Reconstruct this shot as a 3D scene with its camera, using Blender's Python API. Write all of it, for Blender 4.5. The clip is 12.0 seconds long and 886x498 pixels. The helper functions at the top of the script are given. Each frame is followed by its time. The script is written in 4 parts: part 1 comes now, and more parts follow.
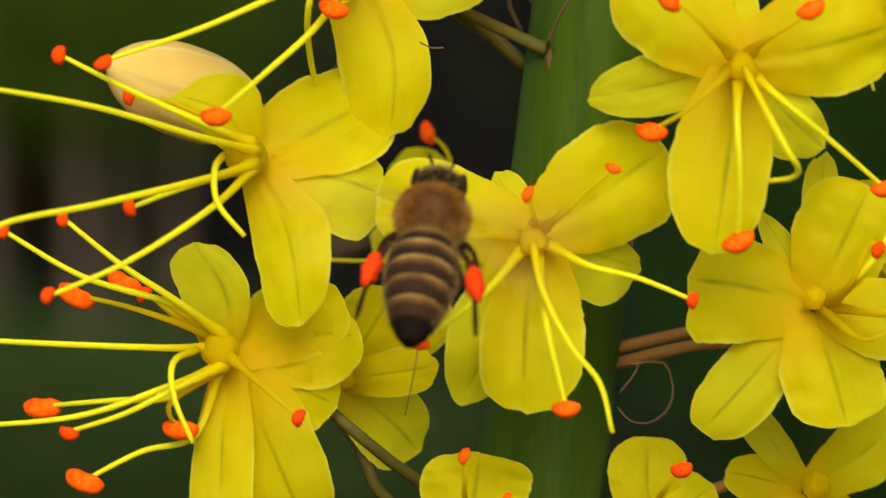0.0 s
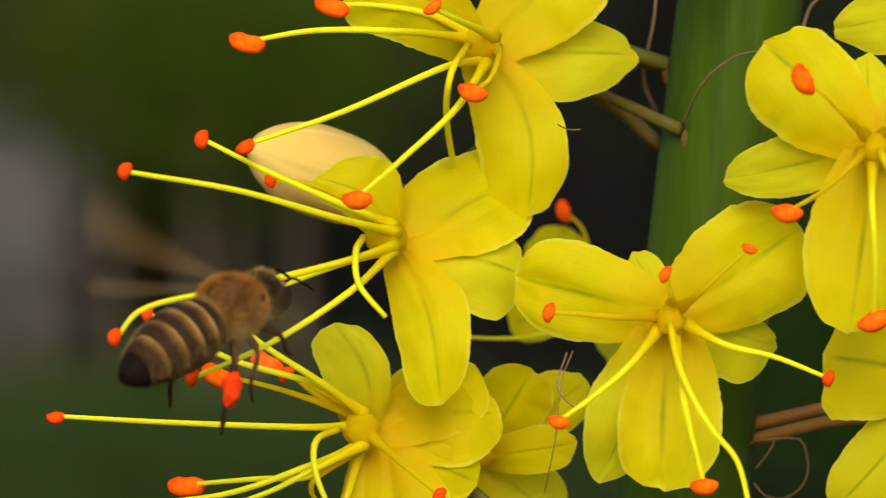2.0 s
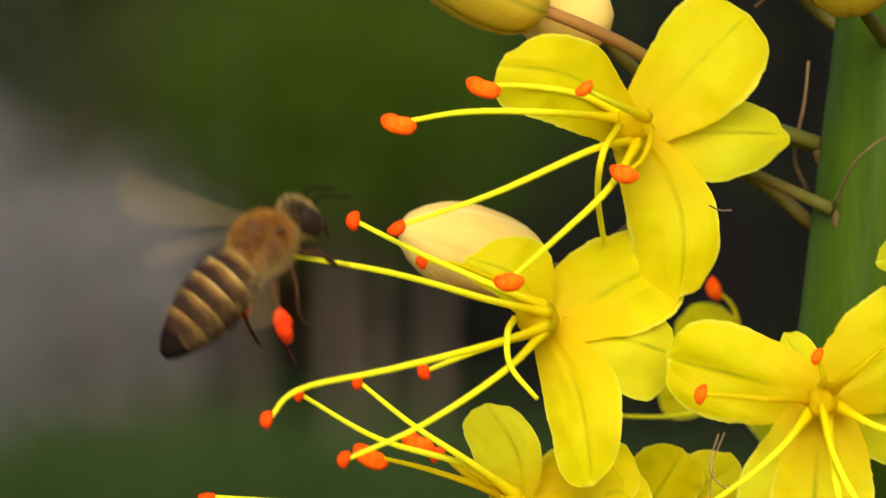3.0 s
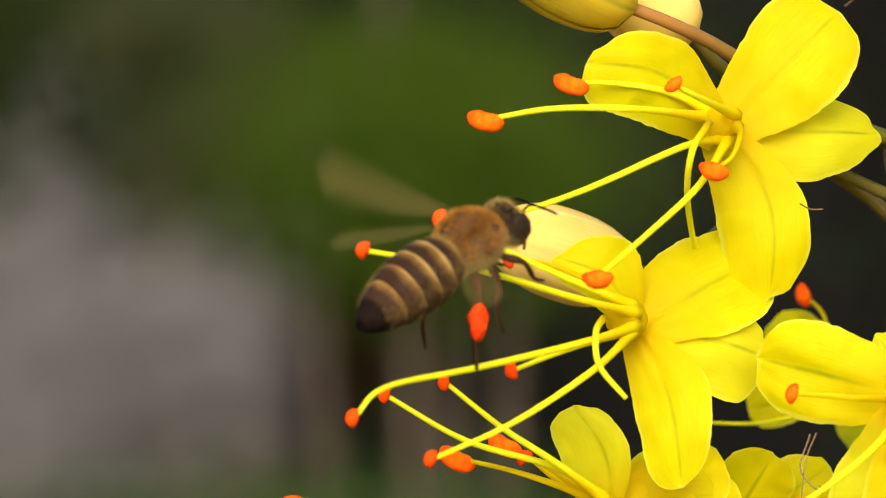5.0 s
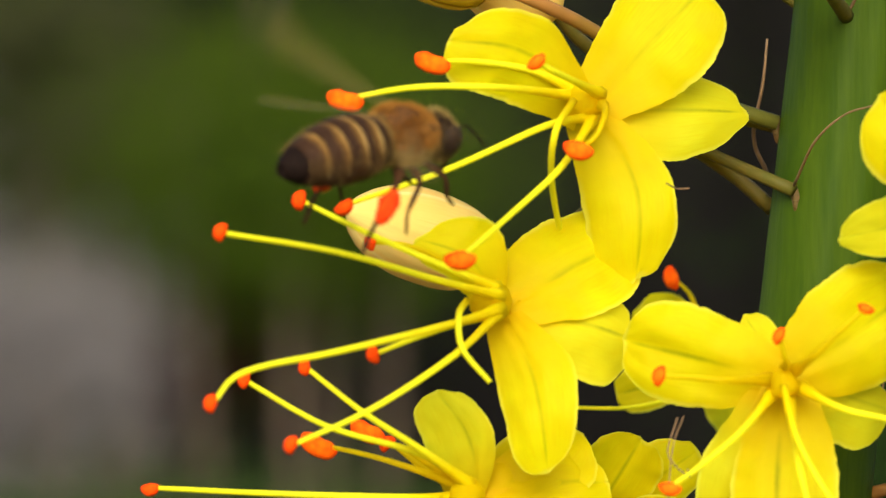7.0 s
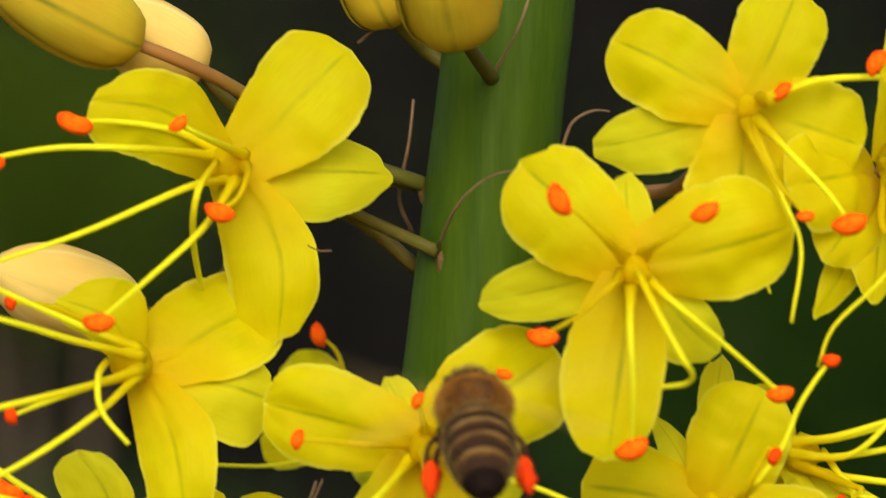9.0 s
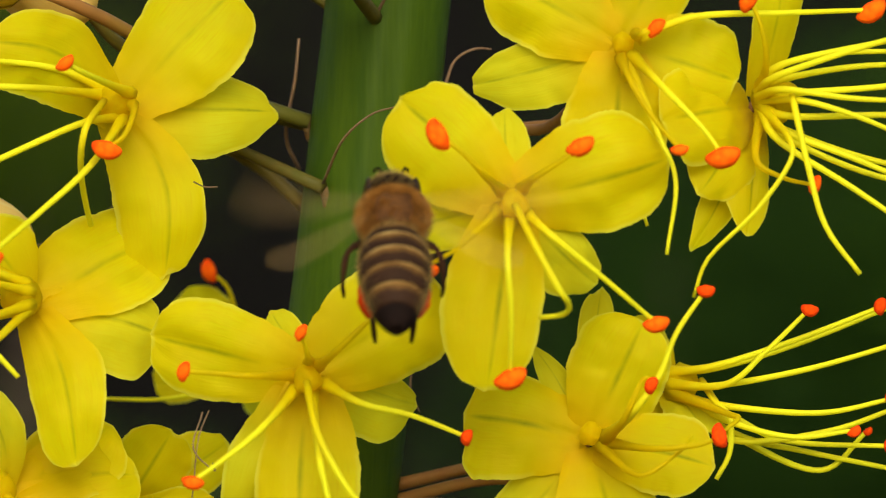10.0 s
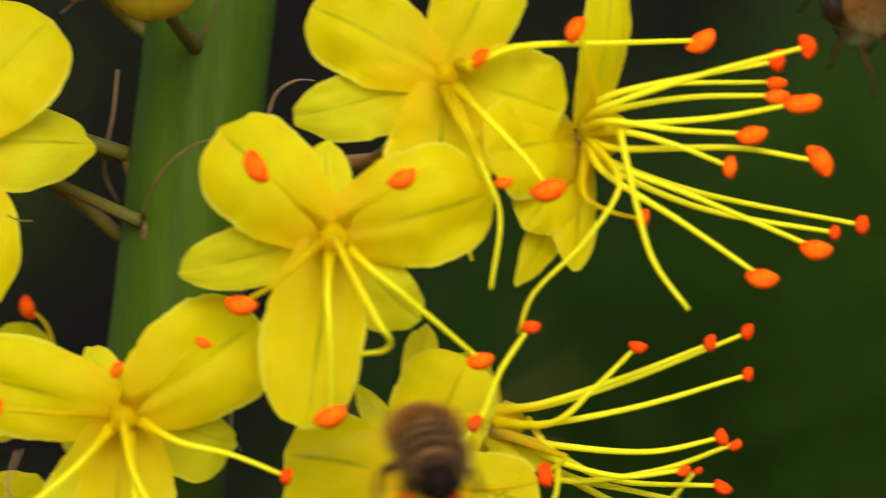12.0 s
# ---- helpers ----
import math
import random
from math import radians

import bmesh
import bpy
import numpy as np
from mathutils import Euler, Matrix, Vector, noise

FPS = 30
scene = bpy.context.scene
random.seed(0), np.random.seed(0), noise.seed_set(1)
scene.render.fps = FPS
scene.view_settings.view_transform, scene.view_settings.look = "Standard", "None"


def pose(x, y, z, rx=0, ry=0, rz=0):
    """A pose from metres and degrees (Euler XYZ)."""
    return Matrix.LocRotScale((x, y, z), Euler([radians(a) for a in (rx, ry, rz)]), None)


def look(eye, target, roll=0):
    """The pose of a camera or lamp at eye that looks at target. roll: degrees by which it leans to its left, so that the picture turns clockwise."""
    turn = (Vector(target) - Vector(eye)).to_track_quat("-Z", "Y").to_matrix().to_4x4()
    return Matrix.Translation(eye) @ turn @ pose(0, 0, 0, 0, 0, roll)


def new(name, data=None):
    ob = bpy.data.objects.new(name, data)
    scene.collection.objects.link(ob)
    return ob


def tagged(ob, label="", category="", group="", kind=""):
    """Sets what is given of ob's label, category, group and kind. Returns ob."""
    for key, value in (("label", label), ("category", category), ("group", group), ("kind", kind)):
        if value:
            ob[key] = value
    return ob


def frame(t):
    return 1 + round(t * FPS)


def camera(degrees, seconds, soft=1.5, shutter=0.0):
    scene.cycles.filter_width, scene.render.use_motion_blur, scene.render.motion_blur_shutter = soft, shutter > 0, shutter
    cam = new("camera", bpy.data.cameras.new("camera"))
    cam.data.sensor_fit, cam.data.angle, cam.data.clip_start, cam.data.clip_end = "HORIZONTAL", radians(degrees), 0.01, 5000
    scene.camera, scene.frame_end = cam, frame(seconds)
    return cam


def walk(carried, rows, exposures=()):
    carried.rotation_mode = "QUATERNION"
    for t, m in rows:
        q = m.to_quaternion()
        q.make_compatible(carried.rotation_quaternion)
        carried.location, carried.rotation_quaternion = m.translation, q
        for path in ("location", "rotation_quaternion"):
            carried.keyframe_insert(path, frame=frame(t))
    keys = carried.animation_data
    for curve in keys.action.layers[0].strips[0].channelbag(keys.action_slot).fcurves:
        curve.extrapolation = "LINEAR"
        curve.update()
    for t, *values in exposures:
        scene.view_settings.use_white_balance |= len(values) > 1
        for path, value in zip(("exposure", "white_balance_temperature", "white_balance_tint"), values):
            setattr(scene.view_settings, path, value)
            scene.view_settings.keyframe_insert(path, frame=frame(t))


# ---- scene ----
HEIGHT = 1.0  # the middle of the flower spike over the ground


def stand(x, y, z, yaw, pitch, roll):
    """Camera pose: millimetres from the spike's middle, degrees."""
    return pose(x / 1000, y / 1000, HEIGHT + z / 1000, 90 + pitch, 0, -yaw) @ pose(0, 0, 0, 0, 0, roll)


# ---- camera ----
cam = camera(8.0, 12.0, soft=1.0, shutter=0.36)
cam.data.dof.use_dof = True
cam.data.dof.focus_distance = 0.412
cam.data.dof.aperture_fstop = 58
walk(cam, [
    (0.0, stand(1.21, -432.67, 0.08, 0.661, -0.724, 0.158)),
    (0.5, stand(0.25, -432.60, 1.24, 0.417, -0.469, 0.382)),
    (1.0, stand(3.65, -434.15, 3.26, 0.469, -0.499, 0.122)),
    (1.5, stand(-0.01, -435.01, -0.01, -0.000, -0.000, 0.000)),
    (2.0, stand(-0.41, -437.97, 2.27, -0.370, -0.299, -0.109)),
    (2.5, stand(-2.01, -437.71, -0.79, -1.057, -0.242, 0.060)),
    (3.0, stand(-1.37, -437.80, 5.15, -1.604, 0.034, -0.088)),
    (3.5, stand(-2.36, -435.85, 2.15, -1.967, 0.697, -0.213)),
    (3.7, stand(-0.98, -435.74, 3.20, -1.937, 0.462, -0.243)),
    (5.3, stand(-2.75, -431.62, -1.04, -2.294, 0.887, -0.139)),
    (5.5, stand(-2.44, -430.90, -0.04, -2.111, 0.814, -0.347)),
    (6.0, stand(-1.28, -429.78, 0.11, -1.766, 0.582, -0.251)),
    (6.5, stand(-2.04, -427.81, -3.16, -1.448, 0.813, -0.324)),
    (8.3, stand(1.31, -420.50, 4.16, 0.079, 0.899, 0.003)),
    (8.5, stand(1.27, -421.13, 3.91, 0.470, 0.943, 0.243)),
    (9.0, stand(3.29, -425.15, 2.33, 1.381, 0.811, 0.007)),
    (9.5, stand(3.03, -428.78, -0.43, 1.621, 0.435, -0.061)),
    (10.0, stand(6.88, -433.42, 1.04, 1.900, 0.387, -0.343)),
    (10.5, stand(5.79, -434.76, -0.23, 2.049, 0.572, -0.642)),
    (11.0, stand(8.99, -434.09, 1.83, 2.103, 0.616, -0.753)),
    (11.5, stand(6.63, -430.92, 2.39, 2.319, 0.657, -0.442)),
    (12.0, stand(9.89, -424.65, 0.31, 3.139, 0.809, -0.332)),
], exposures=[(0, 0.24), (1.6, 0.24), (2.4, 0.38), (3.2, 0.68), (5.5, 0.9), (6.7, 0.84), (8.5, 0.56), (9.3, 0.28), (10.6, 0.26), (12, 0.32)])

# ---- world and sun ----
world = bpy.data.worlds.new("sky")
scene.world = world
world.use_nodes = True
wn = world.node_tree.nodes
sky = wn.new("ShaderNodeTexSky")
sky.sky_type = "NISHITA"
sky.sun_disc = False
sky.sun_elevation = radians(31)
sky.sun_rotation = radians(180)
sky.dust_density, sky.ozone_density, sky.air_density = 2.0, 0.7, 0.9
wn["Background"].inputs["Strength"].default_value = 0.15
world.node_tree.links.new(sky.outputs["Color"], wn["Background"].inputs["Color"])
sun = new("sun", bpy.data.lights.new("sun", "SUN"))
sun.data.energy, sun.data.angle, sun.data.color = 2.6, radians(40), (0.96, 0.965, 0.82)
sun.matrix_world = look((0.0, -3.2, 2.75), (0, 0, 1.0))


# ---- materials ----
def nodes_of(name):
    m = bpy.data.materials.new(name)
    m.use_nodes = True
    nt = m.node_tree
    return m, nt, nt.nodes["Principled BSDF"], nt.nodes["Material Output"]


def add(nt, kind, **inputs):
    n = nt.nodes.new(kind)
    for k, v in inputs.items():
        n.inputs[k.replace("_", " ")].default_value = v
    return n


def mix_colour(nt, fac, a, b):
    n = nt.nodes.new("ShaderNodeMix")
    n.data_type = "RGBA"
    for slot, v in ((0, fac), (6, a), (7, b)):
        if isinstance(v, bpy.types.NodeSocket):
            nt.links.new(v, n.inputs[slot])
        else:
            n.inputs[slot].default_value = v if slot == 0 else (*v, 1)
    return n.outputs[2]


def maths(nt, op, a, b=0.0, c=0.0):
    n = nt.nodes.new("ShaderNodeMath")
    n.operation = op
    for i, v in enumerate((a, b, c)):
        if isinstance(v, bpy.types.NodeSocket):
            nt.links.new(v, n.inputs[i])
        else:
            n.inputs[i].default_value = v
    return n.outputs[0]


def ramp(nt, v, lo, hi):
    n = nt.nodes.new("ShaderNodeMapRange")
    nt.links.new(v, n.inputs[0])
    n.inputs[1].default_value, n.inputs[2].default_value = lo, hi
    return n.outputs[0]


def noise_of(nt, coords, scale, detail=3.0, stretch=(1, 1, 1)):
    mp = nt.nodes.new("ShaderNodeMapping")
    mp.inputs["Scale"].default_value = stretch
    nt.links.new(coords, mp.inputs["Vector"])
    n = add(nt, "ShaderNodeTexNoise", Scale=scale, Detail=detail)
    nt.links.new(mp.outputs[0], n.inputs["Vector"])
    return n.outputs["Fac"]


def bump(nt, height, bsdf, distance, strength=0.5):
    n = add(nt, "ShaderNodeBump", Strength=strength, Distance=distance)
    nt.links.new(height, n.inputs["Height"])
    nt.links.new(n.outputs[0], bsdf.inputs["Normal"])
    return n.outputs[0]


def petal_material(name, light, deep, vein, glow, vein_width=0.022, strength=0.8, base=(0.78, 0.53, 0.001), rim=(0.86, 0.82, 0.10)):
    """Tepal skin: fine length-wise veins, a green midrib, light shining through."""
    m, nt, b, out = nodes_of(name)
    tc = nt.nodes.new("ShaderNodeTexCoord")
    sep = nt.nodes.new("ShaderNodeSeparateXYZ")
    nt.links.new(tc.outputs["UV"], sep.inputs[0])
    rnd = nt.nodes.new("ShaderNodeObjectInfo").outputs["Random"]
    blotch = noise_of(nt, tc.outputs["Object"], 220, 3)
    streak = noise_of(nt, tc.outputs["UV"], 9, 3, (5, 0.6, 1))
    c = mix_colour(nt, ramp(nt, blotch, 0.3, 0.75), light, deep)
    c = mix_colour(nt, maths(nt, "MULTIPLY", ramp(nt, streak, 0.45, 0.72), 0.6), c, deep)
    c = mix_colour(nt, maths(nt, "MULTIPLY", rnd, 0.3), c, deep)
    c = mix_colour(nt, maths(nt, "MULTIPLY", maths(nt, "SUBTRACT", 1.0, ramp(nt, maths(nt, "MULTIPLY_ADD", streak, 0.16, sep.outputs[1]), 0.12, 0.58)), 0.9), c, base)
    off = maths(nt, "ABSOLUTE", maths(nt, "SUBTRACT", sep.outputs[0], 0.5))
    edge = maths(nt, "MAXIMUM", ramp(nt, maths(nt, "MULTIPLY_ADD", blotch, 0.05, off), 0.475, 0.525), ramp(nt, sep.outputs[1], 0.97, 1.0))
    c = mix_colour(nt, maths(nt, "MULTIPLY", maths(nt, "MULTIPLY", edge, 0.55), ramp(nt, sep.outputs[1], 0.3, 0.5)), c, rim)
    wob = maths(nt, "MULTIPLY", noise_of(nt, tc.outputs["UV"], 30, 2), 0.012)
    width = maths(nt, "MULTIPLY_ADD", sep.outputs[1], -vein_width * 0.5, vein_width)
    line = maths(nt, "SUBTRACT", 1.0, ramp(nt, maths(nt, "SUBTRACT", maths(nt, "ADD", off, wob), width), -0.016, 0.030))
    reach = maths(nt, "MULTIPLY", ramp(nt, sep.outputs[1], 0.25, 0.5), maths(nt, "SUBTRACT", 1.0, ramp(nt, sep.outputs[1], 0.86, 0.97)))
    line = maths(nt, "MULTIPLY", maths(nt, "MULTIPLY", line, reach), maths(nt, "MULTIPLY", ramp(nt, noise_of(nt, tc.outputs["Object"], 260, 2), 0.25, 0.62), strength))
    c = mix_colour(nt, line, c, vein)
    nt.links.new(c, b.inputs["Base Color"])
    b.inputs["Roughness"].default_value = 0.55
    b.inputs["Specular IOR Level"].default_value = 0.08
    nrm = bump(nt, maths(nt, "ADD", streak, maths(nt, "MULTIPLY", line, -0.6)), b, 0.00005, 0.4)
    tr = nt.nodes.new("ShaderNodeBsdfTranslucent")
    nt.links.new(c, tr.inputs["Color"])
    nt.links.new(nrm, tr.inputs["Normal"])
    mx = nt.nodes.new("ShaderNodeMixShader")
    mx.inputs[0].default_value = glow
    nt.links.new(b.outputs[0], mx.inputs[1])
    nt.links.new(tr.outputs[0], mx.inputs[2])
    nt.links.new(mx.outputs[0], out.inputs["Surface"])
    return m


def skin(name, colours, scale, rough=0.5, metal=0.0, relief=0.0, stretch=(1, 1, 1), fine=6.0, spec=0.4, through_light=0.0):
    """A surface of two colours mixed by noise at two scales, with fine relief."""
    m, nt, b, out = nodes_of(name)
    tc = nt.nodes.new("ShaderNodeTexCoord")
    n1 = noise_of(nt, tc.outputs["Object"], scale, 3, stretch)
    n2 = noise_of(nt, tc.outputs["Object"], scale * fine, 3, stretch)
    f = maths(nt, "MULTIPLY_ADD", n2, 0.45, maths(nt, "MULTIPLY", n1, 0.6))
    c = mix_colour(nt, ramp(nt, f, 0.33, 0.7), colours[0], colours[1])
    nt.links.new(c, b.inputs["Base Color"])
    b.inputs["Roughness"].default_value, b.inputs["Metallic"].default_value = rough, metal
    b.inputs["Specular IOR Level"].default_value = spec
    if relief:
        bump(nt, n2, b, relief, 0.6)
    if through_light:
        tr = nt.nodes.new("ShaderNodeBsdfTranslucent")
        nt.links.new(c, tr.inputs["Color"])
        mx = nt.nodes.new("ShaderNodeMixShader")
        mx.inputs[0].default_value = through_light
        nt.links.new(b.outputs[0], mx.inputs[1])
        nt.links.new(tr.outputs[0], mx.inputs[2])
        nt.links.new(mx.outputs[0], out.inputs["Surface"])
    return m


YELLOW = petal_material("yellow_tepal", (0.83, 0.750, 0.002), (0.80, 0.617, 0.001), (0.26, 0.28, 0.004), 0.58)
PALE = petal_material("pale_tepal", (0.80, 0.76, 0.018), (0.77, 0.65, 0.006), (0.28, 0.29, 0.008), 0.58)
BUD = petal_material("bud_skin", (0.80, 0.63, 0.18), (0.78, 0.48, 0.11), (0.30, 0.29, 0.06), 0.25, 0.06, 0.22, (0.60, 0.50, 0.06), (0.80, 0.72, 0.35))
BUD_GOLD = petal_material("golden_bud_skin", (0.52, 0.42, 0.02), (0.50, 0.29, 0.015), (0.15, 0.16, 0.012), 0.2, 0.04, 0.9, (0.32, 0.31, 0.02), (0.36, 0.36, 0.03))


def filament_material(name, start, end, lo, hi, glow):
    """Golden where it leaves the heart, lemon yellow further out."""
    m, nt, b, out = nodes_of(name)
    tc = nt.nodes.new("ShaderNodeTexCoord")
    sep = nt.nodes.new("ShaderNodeSeparateXYZ")
    nt.links.new(tc.outputs["UV"], sep.inputs[0])
    n = noise_of(nt, tc.outputs["Object"], 600, 3)
    v = maths(nt, "MULTIPLY_ADD", n, 0.2, maths(nt, "SUBTRACT", sep.outputs[1], 0.1))
    c = mix_colour(nt, ramp(nt, v, lo, hi), start, end)
    nt.links.new(c, b.inputs["Base Color"])
    b.inputs["Roughness"].default_value, b.inputs["Specular IOR Level"].default_value = 0.55, 0.12
    tr = nt.nodes.new("ShaderNodeBsdfTranslucent")
    nt.links.new(c, tr.inputs["Color"])
    mx = nt.nodes.new("ShaderNodeMixShader")
    mx.inputs[0].default_value = glow
    nt.links.new(b.outputs[0], mx.inputs[1])
    nt.links.new(tr.outputs[0], mx.inputs[2])
    nt.links.new(mx.outputs[0], out.inputs["Surface"])
    return m


FILAMENT = filament_material("filament_skin", (0.84, 0.67, 0.001), (0.90, 0.85, 0.016), 0.12, 0.45, 0.42)
SHORT_FILAMENT = filament_material("short_filament_skin", (0.82, 0.63, 0.001), (0.83, 0.69, 0.002), 0.3, 0.95, 0.65)
BUD_STALK = filament_material("bud_stalk_skin", (0.27, 0.12, 0.03), (0.10, 0.095, 0.014), 0.3, 0.7, 0.02)
OVARY = skin("ovary_skin", ((0.84, 0.70, 0.002), (0.82, 0.60, 0.001)), 500, 0.7, spec=0.06, relief=0.0001, through_light=0.72)
ANTHER = skin("anther_pollen", ((0.88, 0.026, 0.001), (0.98, 0.155, 0.003)), 420, 0.85, spec=0.05, relief=0.00006, fine=4)
DRY_ANTHER = skin("spent_anther", ((0.70, 0.030, 0.002), (0.90, 0.075, 0.002)), 700, 0.85, spec=0.05, relief=0.0001, fine=5)
STEM = skin("waxy_green_stem", ((0.022, 0.050, 0.0012), (0.046, 0.078, 0.003)), 90, 0.55, spec=0.09, relief=0.00007, stretch=(6, 6, 0.5))
PEDICEL = skin("pedicel_skin", ((0.062, 0.062, 0.007), (0.11, 0.076, 0.013)), 200, 0.6, spec=0.15, relief=0.0001)
RED_PEDICEL = skin("reddish_pedicel_skin", ((0.26, 0.11, 0.03), (0.28, 0.15, 0.04)), 200, 0.6, spec=0.15, relief=0.0001)
BRACT = skin("dry_bract", ((0.12, 0.06, 0.022), (0.25, 0.145, 0.07)), 400, 0.7)
SCAR = skin("node_scar", ((0.15, 0.06, 0.008), (0.05, 0.04, 0.006)), 600, 0.7, relief=0.0003)
FUR = skin("tawny_fur", ((0.25, 0.095, 0.012), (0.46, 0.21, 0.042)), 700, 0.9, spec=0.05, through_light=0.25)
PALE_FUR = skin("straw_fur", ((0.27, 0.165, 0.045), (0.42, 0.28, 0.090)), 700, 0.9, spec=0.05, through_light=0.35)
THORAX = skin("brown_thorax_shell", ((0.045, 0.018, 0.006), (0.13, 0.052, 0.013)), 500, 0.8, spec=0.06, relief=0.0002)
CHITIN = skin("dark_chitin", ((0.005, 0.003, 0.002), (0.012, 0.006, 0.004)), 500, 0.75, spec=0.04, relief=0.0001)
LEG = skin("leg_chitin", ((0.022, 0.009, 0.004), (0.055, 0.022, 0.008)), 600, 0.65, spec=0.05)
EYE = skin("compound_eye", ((0.012, 0.007, 0.005), (0.030, 0.017, 0.010)), 4000, 0.4, relief=0.00005, spec=0.06)
POLLEN = skin("orange_pollen", ((0.62, 0.016, 0.002), (0.92, 0.075, 0.002)), 700, 0.85, spec=0.1, relief=0.0003)


def tergite_material():
    """Abdomen plate: a broad tawny hair band in front on the back, dark horn behind and below."""
    m, nt, b, out = nodes_of("tergite_bands")
    tc = nt.nodes.new("ShaderNodeTexCoord")
    sep = nt.nodes.new("ShaderNodeSeparateXYZ")
    nt.links.new(tc.outputs["UV"], sep.inputs[0])
    place = nt.nodes.new("ShaderNodeSeparateXYZ")
    nt.links.new(tc.outputs["Object"], place.inputs[0])
    n = noise_of(nt, tc.outputs["Object"], 900, 3)
    coarse = noise_of(nt, tc.outputs["Object"], 320, 2)
    v = maths(nt, "MULTIPLY_ADD", n, 0.45, maths(nt, "MULTIPLY_ADD", coarse, 0.55, maths(nt, "SUBTRACT", sep.outputs[1], 0.50)))
    band = maths(nt, "SUBTRACT", 1.0, ramp(nt, v, 0.14, 0.50))
    back = ramp(nt, maths(nt, "MULTIPLY_ADD", coarse, 0.0012, place.outputs[2]), 0.0002, 0.0016)
    band = maths(nt, "MULTIPLY", band, maths(nt, "MULTIPLY_ADD", back, 0.88, 0.12))
    tan = mix_colour(nt, n, (0.115, 0.050, 0.010), (0.215, 0.110, 0.025))
    horn = mix_colour(nt, coarse, (0.013, 0.006, 0.004), (0.042, 0.019, 0.008))
    c = mix_colour(nt, band, horn, tan)
    # a narrow line of pale hair where each plate comes out from under the one before
    seam = maths(nt, "MULTIPLY", maths(nt, "SUBTRACT", 1.0, ramp(nt, v, -0.02, 0.20)), maths(nt, "MULTIPLY_ADD", back, 0.8, 0.1))
    c = mix_colour(nt, seam, c, (0.36, 0.235, 0.075))
    nt.links.new(c, b.inputs["Base Color"])
    b.inputs["Roughness"].default_value, b.inputs["Specular IOR Level"].default_value = 0.6, 0.05
    bump(nt, noise_of(nt, tc.outputs["Object"], 5000, 2), b, 0.0001, 0.4)
    return m


TERGITE = tergite_material()


def wing_material():
    m, nt, b, out = nodes_of("wing_membrane")
    b.inputs["Base Color"].default_value = (0.46, 0.29, 0.09, 1)
    b.inputs["Roughness"].default_value = 0.3
    tc = nt.nodes.new("ShaderNodeTexCoord")
    n = noise_of(nt, tc.outputs["UV"], 6, 2, (1, 4, 1))
    nt.links.new(maths(nt, "MULTIPLY_ADD", n, 0.11, 0.015), b.inputs["Alpha"])
    return m


WING = wing_material()


# ---- shape helpers (millimetres) ----
def mm(p):
    return Vector(p) / 1000


def world_mm(p):
    return Vector((p[0] / 1000, p[1] / 1000, HEIGHT + p[2] / 1000))


def mesh_of(name, verts, faces, material, uvs=None, smooth=True):
    me = bpy.data.meshes.new(name)
    me.from_pydata([tuple(v) for v in verts], [], faces)
    me.materials.append(material)
    if uvs:
        layer = me.uv_layers.new(name="UVMap")
        for loop in me.loops:
            layer.data[loop.index].uv = uvs[loop.vertex_index]
    if smooth:
        me.polygons.foreach_set("use_smooth", [True] * len(me.polygons))
    me.update()
    return me


def part(name, me, parent, label="", at=None):
    ob = new(name, me)
    ob.parent = parent
    if at is not None:
        ob.matrix_basis = at
    return tagged(ob, label)


def curve_points(points, steps):
    """A smooth curve through the points (Catmull-Rom)."""
    p = [Vector(q) for q in points]
    if len(p) == 2:
        return [p[0].lerp(p[1], i / steps) for i in range(steps + 1)]
    p = [p[0] * 2 - p[1]] + p + [p[-1] * 2 - p[-2]]
    out = []
    spans = len(p) - 3
    for s in range(spans):
        a, b, c, d = p[s:s + 4]
        n = max(2, steps // spans)
        for i in range(n + (s == spans - 1)):
            t = i / n
            out.append(0.5 * (2 * b + (c - a) * t + (2 * a - 5 * b + 4 * c - d) * t * t + (3 * b - a - 3 * c + d) * t ** 3))
    return out


def tube_data(points, radii, sides=8, flat=1.0, lumps=0.0, seed=0.0, ribs=0.0):
    """Vertices, faces and uvs of a tube with closed, rounded ends. radii: a function of 0..1."""
    verts, faces, uvs = [], [], []
    n = len(points)
    axis = (points[1] - points[0]).normalized()
    side = axis.orthogonal().normalized()
    for i, q in enumerate(points):
        a = (points[min(i + 1, n - 1)] - points[max(i - 1, 0)]).normalized()
        side = (side - a * side.dot(a)).normalized()
        up = a.cross(side)
        r = radii(i / (n - 1))
        for k in range(sides):
            w = 2 * math.pi * k / sides
            rr = r * (1 + ribs * math.cos(7 * w + 2 * math.sin(3 * w)))
            if lumps:
                rr *= 1 + lumps * noise.noise(Vector((math.cos(w) * 1.3 + seed, math.sin(w) * 1.3, i * 0.4 + seed)))
            verts.append(q + side * (math.cos(w) * rr) + up * (math.sin(w) * rr * flat))
            uvs.append((k / sides, i / (n - 1)))
    for i in range(n - 1):
        for k in range(sides):
            faces.append((i * sides + k, i * sides + (k + 1) % sides, (i + 1) * sides + (k + 1) % sides, (i + 1) * sides + k))
    faces.append(tuple(range(sides - 1, -1, -1)))
    faces.append(tuple(range((n - 1) * sides, n * sides)))
    return verts, faces, uvs


def tube(name, points, radii, material, sides=8, **kw):
    v, f, u = tube_data(points, radii, sides, **kw)
    return mesh_of(name, v, f, material, u)


